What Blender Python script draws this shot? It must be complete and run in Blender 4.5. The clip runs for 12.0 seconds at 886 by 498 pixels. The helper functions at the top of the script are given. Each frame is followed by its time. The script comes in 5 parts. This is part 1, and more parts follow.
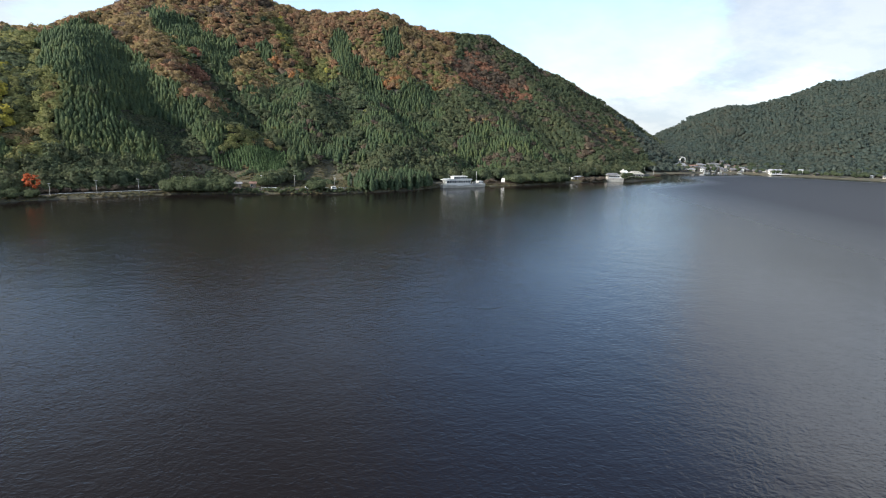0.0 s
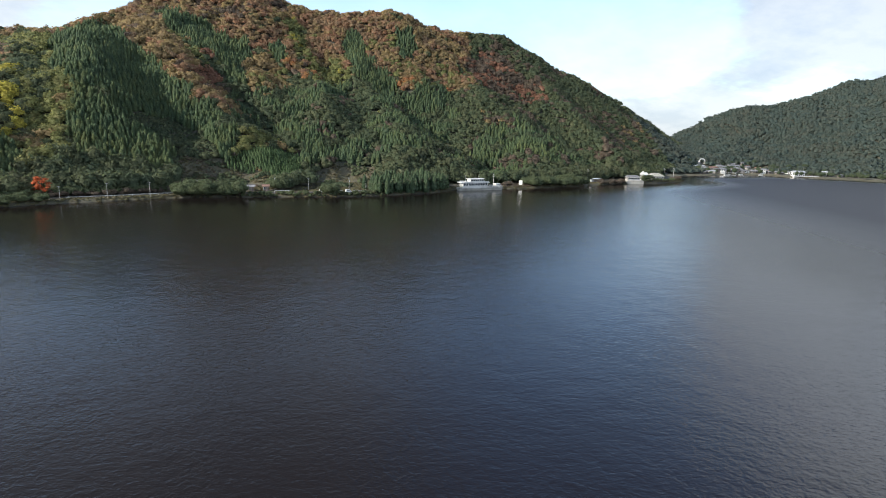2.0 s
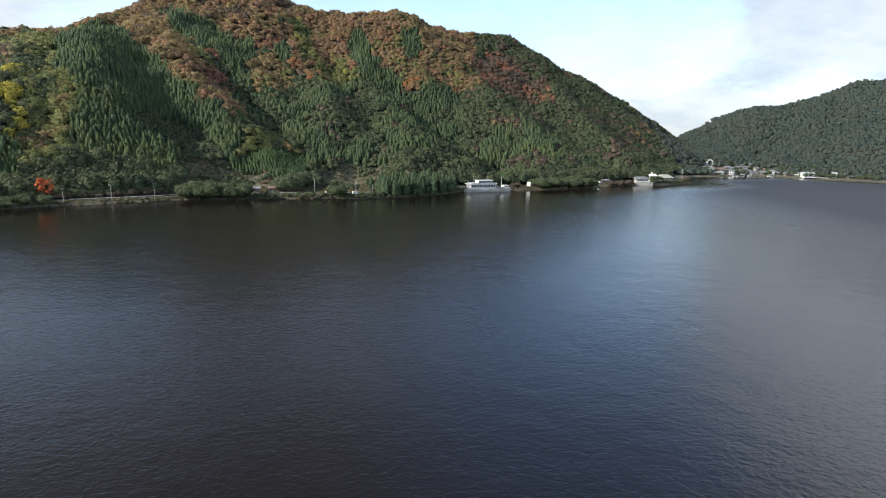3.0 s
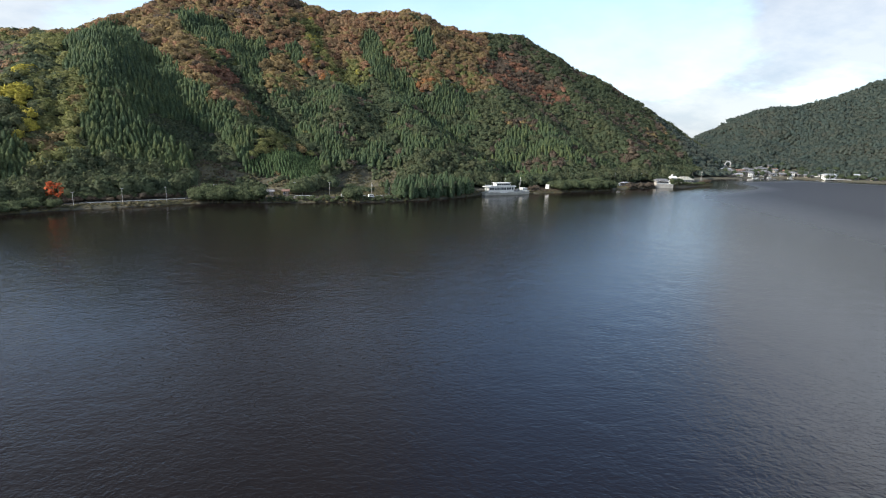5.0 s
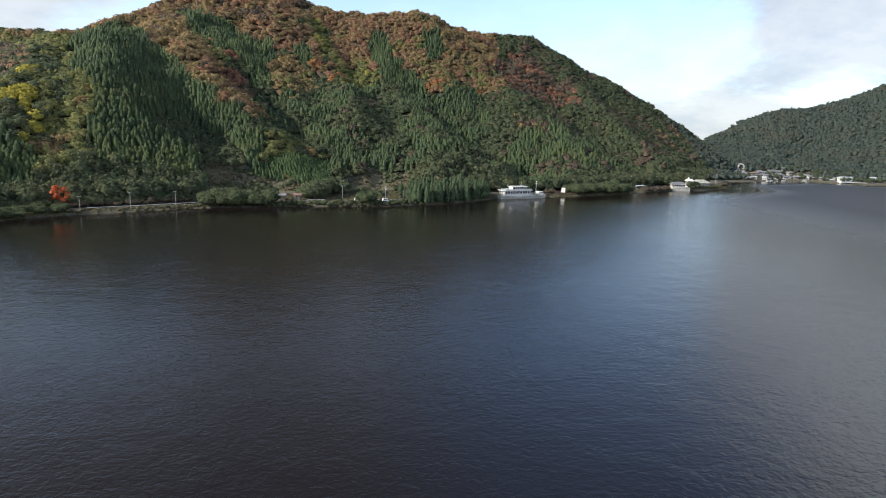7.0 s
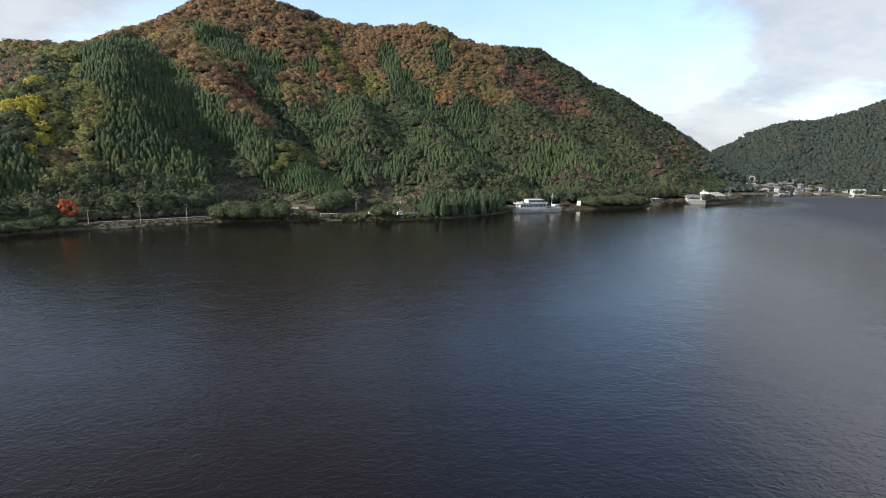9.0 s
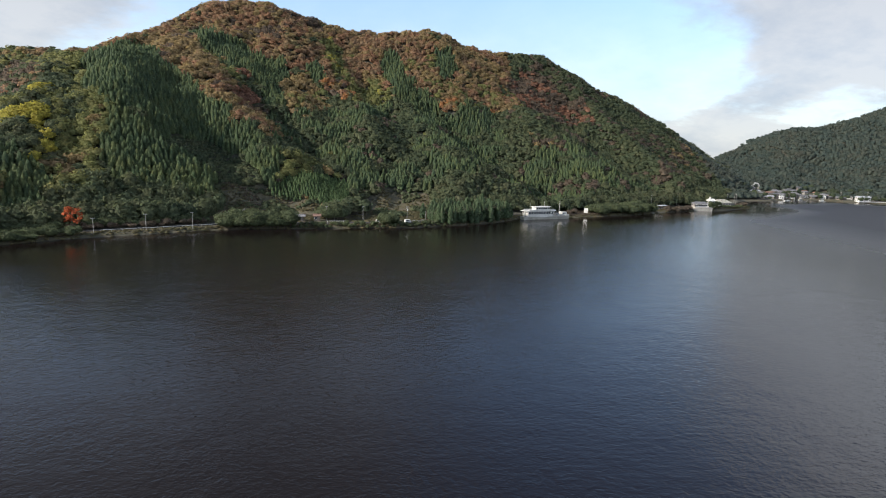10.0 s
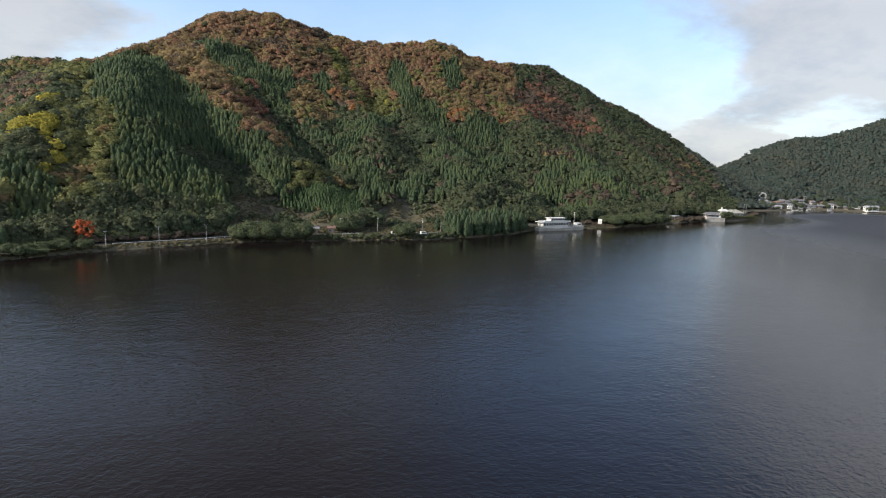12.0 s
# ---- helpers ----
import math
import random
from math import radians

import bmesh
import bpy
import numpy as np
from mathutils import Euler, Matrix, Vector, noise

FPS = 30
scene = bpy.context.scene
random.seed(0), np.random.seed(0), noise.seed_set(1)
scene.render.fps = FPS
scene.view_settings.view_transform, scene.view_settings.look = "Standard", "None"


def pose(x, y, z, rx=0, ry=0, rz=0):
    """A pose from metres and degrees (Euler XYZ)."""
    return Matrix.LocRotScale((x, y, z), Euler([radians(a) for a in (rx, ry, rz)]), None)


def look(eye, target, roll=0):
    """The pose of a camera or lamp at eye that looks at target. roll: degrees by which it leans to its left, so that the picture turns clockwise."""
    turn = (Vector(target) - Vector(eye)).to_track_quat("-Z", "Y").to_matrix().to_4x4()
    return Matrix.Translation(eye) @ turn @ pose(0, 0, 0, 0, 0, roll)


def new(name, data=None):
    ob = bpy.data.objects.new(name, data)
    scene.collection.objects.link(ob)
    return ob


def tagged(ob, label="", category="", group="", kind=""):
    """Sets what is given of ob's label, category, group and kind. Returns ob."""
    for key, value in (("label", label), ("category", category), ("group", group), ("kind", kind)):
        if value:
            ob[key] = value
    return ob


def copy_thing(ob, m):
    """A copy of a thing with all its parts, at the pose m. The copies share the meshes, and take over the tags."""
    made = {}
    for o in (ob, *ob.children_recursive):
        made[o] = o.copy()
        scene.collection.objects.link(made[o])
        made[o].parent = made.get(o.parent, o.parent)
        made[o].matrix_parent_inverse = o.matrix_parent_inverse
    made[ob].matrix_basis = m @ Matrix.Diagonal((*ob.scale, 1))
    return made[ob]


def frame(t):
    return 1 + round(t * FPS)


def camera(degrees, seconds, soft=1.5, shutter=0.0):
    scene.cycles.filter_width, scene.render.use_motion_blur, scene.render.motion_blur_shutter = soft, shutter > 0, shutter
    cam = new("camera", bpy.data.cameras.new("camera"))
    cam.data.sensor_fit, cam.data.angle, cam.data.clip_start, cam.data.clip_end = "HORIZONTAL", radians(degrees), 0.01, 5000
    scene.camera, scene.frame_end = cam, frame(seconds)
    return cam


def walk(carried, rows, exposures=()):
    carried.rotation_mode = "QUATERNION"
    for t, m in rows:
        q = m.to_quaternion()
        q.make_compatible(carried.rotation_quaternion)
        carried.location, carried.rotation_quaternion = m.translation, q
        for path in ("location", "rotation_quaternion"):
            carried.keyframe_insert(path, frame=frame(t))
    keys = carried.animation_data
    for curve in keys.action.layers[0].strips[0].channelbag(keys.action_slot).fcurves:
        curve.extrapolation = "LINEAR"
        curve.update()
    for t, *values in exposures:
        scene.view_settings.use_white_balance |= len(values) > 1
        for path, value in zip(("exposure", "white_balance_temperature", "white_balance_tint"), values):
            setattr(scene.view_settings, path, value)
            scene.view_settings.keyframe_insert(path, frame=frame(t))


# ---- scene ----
cam = camera(79.1, 12.0, soft=1.0)
PATH = [
    (0, (-0.5, 2.24, 39.607), (-0.487, 4.193, 39.174), 2.2),
    (0.5, (-1.331, 4.576, 39.616), (-1.324, 6.528, 39.184), 2.2),
    (1, (-2.163, 6.95, 39.607), (-2.173, 8.903, 39.175), 2.2),
    (1.5, (-3.186, 9.476, 39.566), (-3.208, 11.429, 39.136), 2.1),
    (2, (-4.583, 12.031, 39.494), (-4.609, 13.984, 39.064), 2.1),
    (2.5, (-6.145, 14.596, 39.5), (-6.173, 16.549, 39.071), 2.1),
    (3, (-7.719, 17.039, 39.525), (-7.756, 18.992, 39.097), 2.1),
    (5, (-14.67, 26.742, 39.032), (-14.733, 28.696, 38.609), 2.0),
    (5.5, (-16.555, 29.114, 38.979), (-16.62, 31.068, 38.558), 2.0),
    (6, (-18.619, 31.401, 38.898), (-18.686, 33.355, 38.479), 2.0),
    (6.5, (-20.766, 33.73, 38.835), (-20.835, 35.685, 38.416), 2.0),
    (8.5, (-29.421, 42.115, 38.756), (-29.497, 44.076, 38.369), 2.0),
    (9, (-31.637, 43.96, 38.647), (-31.713, 45.923, 38.273), 2.0),
    (9.5, (-33.914, 45.71, 38.589), (-33.99, 47.675, 38.227), 2.0),
    (10, (-36.361, 47.219, 38.574), (-36.436, 49.187, 38.224), 2.0),
    (10.5, (-38.746, 48.66, 38.633), (-38.821, 50.629, 38.293), 2.0),
    (11, (-41.322, 50.009, 38.725), (-41.396, 51.981, 38.396), 2.0),
    (11.5, (-43.85, 51.191, 38.731), (-43.922, 53.165, 38.413), 1.9),
    (12, (-46.225, 52.385, 38.673), (-46.294, 54.359, 38.359), 1.9),
]
walk(cam, [(t, look(eye, target, roll)) for t, eye, target, roll in PATH],
     exposures=[(0, 1.18, 6150, 9), (6, 1.11, 6200, 10), (8.5, 1.01, 6300, 11), (12, 0.82, 6400, 12)])


# ---- world and sun ----
SUN_TO = Vector((-0.84, -0.40, 0.47)).normalized()
world = bpy.data.worlds.new("sky")
scene.world = world
world.use_nodes = True


def wire(tree, kind, **values):
    """A node with its settings and its plain input values."""
    node = tree.nodes.new(kind)
    for key, value in values.items():
        if key in node.inputs.keys():
            node.inputs[key].default_value = value
        else:
            setattr(node, key, value)
    return node


def build_sky():
    tree = world.node_tree
    tree.nodes.clear()
    link = tree.links.new
    sky = wire(tree, "ShaderNodeTexSky", sky_type="NISHITA", sun_disc=False, sun_elevation=math.asin(SUN_TO.z),
               sun_rotation=math.atan2(SUN_TO.x, SUN_TO.y), air_density=1.0, dust_density=0.4, ozone_density=2.0)
    place = wire(tree, "ShaderNodeTexCoord")
    parts = wire(tree, "ShaderNodeSeparateXYZ")
    link(place.outputs["Generated"], parts.inputs[0])
    lift = wire(tree, "ShaderNodeMath", operation="MAXIMUM")
    link(parts.outputs[2], lift.inputs[0])
    lift.inputs[1].default_value = 0.0
    add = wire(tree, "ShaderNodeMath", operation="ADD")
    link(lift.outputs[0], add.inputs[0])
    add.inputs[1].default_value = 0.36
    flat = wire(tree, "ShaderNodeVectorMath", operation="DIVIDE")
    both = wire(tree, "ShaderNodeCombineXYZ")
    for k in range(3):
        link(add.outputs[0], both.inputs[k])
    link(place.outputs["Generated"], flat.inputs[0])
    link(both.outputs[0], flat.inputs[1])
    shift = wire(tree, "ShaderNodeMapping", vector_type="POINT")
    shift.inputs["Location"].default_value = CLOUD_SHIFT
    link(flat.outputs[0], shift.inputs[0])
    banks = wire(tree, "ShaderNodeTexNoise", Scale=1.5, Detail=9.0, Roughness=0.56, Distortion=0.25)
    link(shift.outputs[0], banks.inputs["Vector"])
    # two cloud banks with a blue gap between them
    slant = wire(tree, "ShaderNodeMath", operation="MULTIPLY_ADD")
    link(parts.outputs[2], slant.inputs[0])
    slant.inputs[1].default_value, slant.inputs[2].default_value = 0.45, GAP_SIDE
    side = wire(tree, "ShaderNodeMath", operation="SUBTRACT")
    link(parts.outputs[0], side.inputs[0])
    link(slant.outputs[0], side.inputs[1])
    low_bank = wire(tree, "ShaderNodeMapRange")
    for key, value in zip(("From Min", "From Max", "To Min", "To Max"), (0.20, 0.46, -0.86, -0.15)):
        low_bank.inputs[key].default_value = value
    link(parts.outputs[2], low_bank.inputs["Value"])
    other = wire(tree, "ShaderNodeMath", operation="MULTIPLY")
    link(side.outputs[0], other.inputs[0])
    link(low_bank.outputs[0], other.inputs[1])
    off = wire(tree, "ShaderNodeMath", operation="MAXIMUM")
    link(side.outputs[0], off.inputs[0])
    link(other.outputs[0], off.inputs[1])
    bank = wire(tree, "ShaderNodeMapRange", interpolation_type="SMOOTHSTEP")
    for key, value in zip(("From Min", "From Max", "To Min", "To Max"), (0.24, 0.58, -0.15, 0.24)):
        bank.inputs[key].default_value = value
    link(off.outputs[0], bank.inputs["Value"])
    total = wire(tree, "ShaderNodeMath", operation="ADD")
    link(banks.outputs["Fac"], total.inputs[0])
    link(bank.outputs[0], total.inputs[1])
    cover = wire(tree, "ShaderNodeMapRange", interpolation_type="SMOOTHSTEP")
    for key, value in zip(("From Min", "From Max", "To Min", "To Max"), (0.42, 0.63, 0.0, 0.92)):
        cover.inputs[key].default_value = value
    link(total.outputs[0], cover.inputs["Value"])
    # thin haze that thickens towards the horizon
    haze = wire(tree, "ShaderNodeMapRange")
    for key, value in zip(("From Min", "From Max", "To Min", "To Max"), (0.05, 0.30, 0.80, 0.04)):
        haze.inputs[key].default_value = value
    link(parts.outputs[2], haze.inputs["Value"])
    veil = wire(tree, "ShaderNodeMath", operation="MAXIMUM")
    link(cover.outputs[0], veil.inputs[0])
    link(haze.outputs[0], veil.inputs[1])
    puffs = wire(tree, "ShaderNodeTexNoise", Scale=3.2, Detail=9.0, Roughness=0.62)
    link(shift.outputs[0], puffs.inputs["Vector"])
    tone = wire(tree, "ShaderNodeValToRGB")
    tone.color_ramp.elements[0].position, tone.color_ramp.elements[0].color = 0.38, (0.72, 0.79, 0.88, 1)
    tone.color_ramp.elements[1].position, tone.color_ramp.elements[1].color = 0.60, (0.97, 0.99, 1.0, 1)
    link(puffs.outputs["Fac"], tone.inputs[0])
    # overhead, out of view, clouds are dimmed with height to darken the lake
    shade = wire(tree, "ShaderNodeValToRGB")
    steps = shade.color_ramp.elements
    while len(steps) < 5:
        steps.new(0.5)
    for k, (pos, value) in enumerate(((0.0, 0.33), (0.16, 0.33), (0.34, 0.28), (0.55, 0.12), (0.90, 0.08))):
        steps[k].position, steps[k].color = pos, (value, value, value, 1)
    link(parts.outputs[2], shade.inputs[0])
    # unseen sky behind the camera is brightened to fill the slopes facing it
    behind = wire(tree, "ShaderNodeMapRange", interpolation_type="SMOOTHSTEP")
    for key, value in zip(("From Min", "From Max", "To Min", "To Max"), (0.25, -0.85, CLOUD_LIGHT, CLOUD_LIGHT * 2.4)):
        behind.inputs[key].default_value = value
    link(parts.outputs[1], behind.inputs["Value"])
    # unseen sky, added to tone the lake: bright cloud east, grey deck west
    east = wire(tree, "ShaderNodeMapRange", interpolation_type="SMOOTHSTEP")
    for key, value in zip(("From Min", "From Max", "To Min", "To Max"), (0.22, 0.62, 0.0, 2.7)):
        east.inputs[key].default_value = value
    link(parts.outputs[0], east.inputs["Value"])
    aloft = wire(tree, "ShaderNodeMapRange", interpolation_type="SMOOTHSTEP")
    for key, value in zip(("From Min", "From Max", "To Min", "To Max"), (0.22, 0.46, 0.0, 1.0)):
        aloft.inputs[key].default_value = value
    link(parts.outputs[2], aloft.inputs["Value"])
    east_boost = wire(tree, "ShaderNodeMath", operation="MULTIPLY")
    link(east.outputs[0], east_boost.inputs[0])
    link(aloft.outputs[0], east_boost.inputs[1])
    more = wire(tree, "ShaderNodeMath", operation="ADD")
    link(east_boost.outputs[0], more.inputs[0])
    more.inputs[1].default_value = 1.0
    lit = wire(tree, "ShaderNodeMath", operation="MULTIPLY")
    link(shade.outputs[0], lit.inputs[0])
    link(more.outputs[0], lit.inputs[1])
    roof = wire(tree, "ShaderNodeMath", operation="MULTIPLY")
    link(lit.outputs[0], roof.inputs[0])
    link(behind.outputs[0], roof.inputs[1])
    deck = wire(tree, "ShaderNodeMapRange", interpolation_type="SMOOTHSTEP")
    for key, value in zip(("From Min", "From Max", "To Min", "To Max"), (0.14, -0.26, 0.04, 0.85)):
        deck.inputs[key].default_value = value
    link(parts.outputs[0], deck.inputs["Value"])
    rising = wire(tree, "ShaderNodeMapRange", interpolation_type="SMOOTHSTEP")
    for key, value in zip(("From Min", "From Max", "To Min", "To Max"), (0.22, 0.45, 0.0, 1.0)):
        rising.inputs[key].default_value = value
    link(parts.outputs[2], rising.inputs["Value"])
    closing = wire(tree, "ShaderNodeMath", operation="MULTIPLY")
    link(deck.outputs[0], closing.inputs[0])
    link(rising.outputs[0], closing.inputs[1])
    shut = wire(tree, "ShaderNodeMath", operation="MAXIMUM")
    link(veil.outputs[0], shut.inputs[0])
    link(closing.outputs[0], shut.inputs[1])
    bright = wire(tree, "ShaderNodeVectorMath", operation="SCALE")
    link(roof.outputs[0], bright.inputs["Scale"])
    link(tone.outputs[0], bright.inputs[0])
    mix = wire(tree, "ShaderNodeMix", data_type="RGBA")
    link(shut.outputs[0], mix.inputs["Factor"])
    link(sky.outputs[0], mix.inputs[6])
    link(bright.outputs[0], mix.inputs[7])
    out, glow = wire(tree, "ShaderNodeOutputWorld"), wire(tree, "ShaderNodeBackground", Strength=0.15)
    link(mix.outputs[2], glow.inputs[0])
    link(glow.outputs[0], out.inputs[0])


CLOUD_SHIFT = (3.1, 1.7, 0.4)
CLOUD_LIGHT = 8.0
GAP_SIDE = -0.12
build_sky()
sun_data = bpy.data.lights.new("sun", "SUN")
sun_data.energy, sun_data.angle, sun_data.color = 5.0, radians(1.5), (1.0, 0.91, 0.79)
sun = new("sun", sun_data)
sun.matrix_world = look(SUN_TO * 500, (0, 0, 0))

# ---- materials ----


def mat(name, dark, light, scale=1.0, rough=0.8, metal=0.0, bump=0.0, vary=0.15, fine=9.0):
    """A weathered surface: two tones in blotches, finer grain, relief, and a shift from object to object."""
    m = bpy.data.materials.new(name)
    m.use_nodes = True
    tree = m.node_tree
    link, skin = tree.links.new, tree.nodes["Principled BSDF"]
    where = wire(tree, "ShaderNodeNewGeometry")
    blot = wire(tree, "ShaderNodeTexNoise", Scale=scale, Detail=5.0, Roughness=0.6)
    grain = wire(tree, "ShaderNodeTexNoise", Scale=scale * fine, Detail=4.0, Roughness=0.65)
    for n in (blot, grain):
        link(where.outputs["Position"], n.inputs["Vector"])
    blend = wire(tree, "ShaderNodeMath", operation="MULTIPLY_ADD")
    link(grain.outputs["Fac"], blend.inputs[0])
    blend.inputs[1].default_value = 0.45
    link(blot.outputs["Fac"], blend.inputs[2])
    ramp = wire(tree, "ShaderNodeValToRGB")
    ramp.color_ramp.elements[0].position, ramp.color_ramp.elements[0].color = 0.52, (*dark, 1)
    ramp.color_ramp.elements[1].position, ramp.color_ramp.elements[1].color = 0.92, (*light, 1)
    link(blend.outputs[0], ramp.inputs[0])
    who = wire(tree, "ShaderNodeObjectInfo")
    value = wire(tree, "ShaderNodeMapRange")
    value.inputs["To Min"].default_value, value.inputs["To Max"].default_value = 1 - vary, 1 + vary
    link(who.outputs["Random"], value.inputs["Value"])
    tint = wire(tree, "ShaderNodeVectorMath", operation="SCALE")
    link(ramp.outputs[0], tint.inputs[0])
    link(value.outputs[0], tint.inputs["Scale"])
    link(tint.outputs[0], skin.inputs["Base Color"])
    skin.inputs["Roughness"].default_value, skin.inputs["Metallic"].default_value = rough, metal
    if bump:
        relief = wire(tree, "ShaderNodeBump", Strength=0.6, Distance=bump)
        link(grain.outputs["Fac"], relief.inputs["Height"])
        link(relief.outputs[0], skin.inputs["Normal"])
    return m


def leaf(name, tones, patch=40.0):
    """Foliage: a tone for every tree, drifting over the slope, with a shift from leaf clump to leaf clump."""
    m = bpy.data.materials.new(name)
    m.use_nodes = True
    tree = m.node_tree
    link, skin = tree.links.new, tree.nodes["Principled BSDF"]
    own = wire(tree, "ShaderNodeAttribute", attribute_name="tree_random")
    where = wire(tree, "ShaderNodeNewGeometry")
    drift = wire(tree, "ShaderNodeTexNoise", Scale=1.0 / patch, Detail=3.0)
    link(where.outputs["Position"], drift.inputs["Vector"])
    mixed = wire(tree, "ShaderNodeMath", operation="MULTIPLY_ADD")
    link(drift.outputs["Fac"], mixed.inputs[0])
    mixed.inputs[1].default_value = 0.9
    half = wire(tree, "ShaderNodeMath", operation="MULTIPLY_ADD")
    link(own.outputs["Fac"], half.inputs[0])
    half.inputs[1].default_value, half.inputs[2].default_value = 0.45, -0.17
    link(half.outputs[0], mixed.inputs[2])
    ramp = wire(tree, "ShaderNodeValToRGB")
    steps = ramp.color_ramp.elements
    while len(steps) < len(tones):
        steps.new(0.5)
    for k, tone in enumerate(tones):
        steps[k].position, steps[k].color = k / (len(tones) - 1), (*tone, 1)
    link(mixed.outputs[0], ramp.inputs[0])
    value = wire(tree, "ShaderNodeMapRange")
    value.inputs["To Min"].default_value, value.inputs["To Max"].default_value = 0.98, 1.26
    link(where.outputs["Random Per Island"], value.inputs["Value"])
    sprays = wire(tree, "ShaderNodeTexNoise", Scale=0.75, Detail=4.0, Roughness=0.7)
    link(where.outputs["Position"], sprays.inputs["Vector"])
    fleck = wire(tree, "ShaderNodeMapRange")
    for key, amount in zip(("From Min", "From Max", "To Min", "To Max"), (0.30, 0.70, 0.70, 1.62)):
        fleck.inputs[key].default_value = amount
    link(sprays.outputs["Fac"], fleck.inputs["Value"])
    both = wire(tree, "ShaderNodeMath", operation="MULTIPLY")
    link(value.outputs[0], both.inputs[0])
    link(fleck.outputs[0], both.inputs[1])
    tint = wire(tree, "ShaderNodeVectorMath", operation="SCALE")
    link(ramp.outputs[0], tint.inputs[0])
    link(both.outputs[0], tint.inputs["Scale"])
    relief = wire(tree, "ShaderNodeBump", Strength=0.7, Distance=0.9)
    link(sprays.outputs["Fac"], relief.inputs["Height"])
    link(relief.outputs[0], skin.inputs["Normal"])
    link(tint.outputs[0], skin.inputs["Base Color"])
    skin.inputs["Roughness"].default_value = 0.75
    skin.inputs["Specular IOR Level"].default_value = 0.25
    thin = wire(tree, "ShaderNodeBsdfTranslucent")
    link(tint.outputs[0], thin.inputs[0])
    blend = wire(tree, "ShaderNodeMixShader", Fac=0.55)
    link(skin.outputs[0], blend.inputs[1])
    link(thin.outputs[0], blend.inputs[2])
    link(blend.outputs[0], tree.nodes["Material Output"].inputs[0])
    return m


def water_skin():
    m = bpy.data.materials.new("lake_water")
    m.use_nodes = True
    tree = m.node_tree
    link, skin = tree.links.new, tree.nodes["Principled BSDF"]
    skin.inputs["Base Color"].default_value = (0.0064, 0.0047, 0.0048, 1)
    skin.inputs["IOR"].default_value = 1.333
    where = wire(tree, "ShaderNodeNewGeometry")
    turn = wire(tree, "ShaderNodeMapping", vector_type="POINT")
    turn.inputs["Rotation"].default_value = (0, 0, radians(-20))
    turn.inputs["Scale"].default_value = (0.85, 1.0, 1.0)
    link(where.outputs["Position"], turn.inputs[0])
    ripple = wire(tree, "ShaderNodeTexNoise", Scale=1.15, Detail=2.5, Roughness=0.5, Distortion=0.7)
    swell = wire(tree, "ShaderNodeTexNoise", Scale=0.16, Detail=2.0, Roughness=0.5)
    gusts = wire(tree, "ShaderNodeTexNoise", Scale=0.012, Detail=3.0, Roughness=0.6)
    for n in (ripple, swell):
        link(turn.outputs[0], n.inputs["Vector"])
    link(where.outputs["Position"], gusts.inputs["Vector"])
    force = wire(tree, "ShaderNodeMapRange")
    for key, value in zip(("From Min", "From Max", "To Min", "To Max"), (0.35, 0.65, 0.72, 1.1)):
        force.inputs[key].default_value = value
    link(gusts.outputs["Fac"], force.inputs["Value"])
    high = wire(tree, "ShaderNodeMath", operation="MULTIPLY_ADD")
    link(swell.outputs["Fac"], high.inputs[0])
    high.inputs[1].default_value = 1.4
    chop = wire(tree, "ShaderNodeTexNoise", Scale=3.4, Detail=1.0, Roughness=0.5, Distortion=0.4)
    link(turn.outputs[0], chop.inputs["Vector"])
    low = wire(tree, "ShaderNodeMath", operation="MULTIPLY_ADD")
    link(chop.outputs["Fac"], low.inputs[0])
    low.inputs[1].default_value = 0.30
    link(ripple.outputs["Fac"], low.inputs[2])
    link(low.outputs[0], high.inputs[2])
    relief = wire(tree, "ShaderNodeBump", Distance=0.092)
    link(high.outputs[0], relief.inputs["Height"])
    # the water lies calmer in the lee of the shore
    lee = wire(tree, "ShaderNodeAttribute", attribute_name="open_water")
    push = wire(tree, "ShaderNodeMath", operation="MULTIPLY")
    link(force.outputs[0], push.inputs[0])
    link(lee.outputs["Fac"], push.inputs[1])
    # ripples too small to be drawn spread the reflection on the wind-blown far side
    far_side = wire(tree, "ShaderNodeAttribute", attribute_name="far_ripple")
    spread = wire(tree, "ShaderNodeMapRange")
    for key, value in zip(("From Min", "From Max", "To Min", "To Max"), (0.0, 1.0, 0.05, 0.50)):
        spread.inputs[key].default_value = value
    link(far_side.outputs["Fac"], spread.inputs["Value"])
    link(spread.outputs[0], skin.inputs["Roughness"])
    link(push.outputs[0], relief.inputs["Strength"])
    link(relief.outputs[0], skin.inputs["Normal"])
    return m


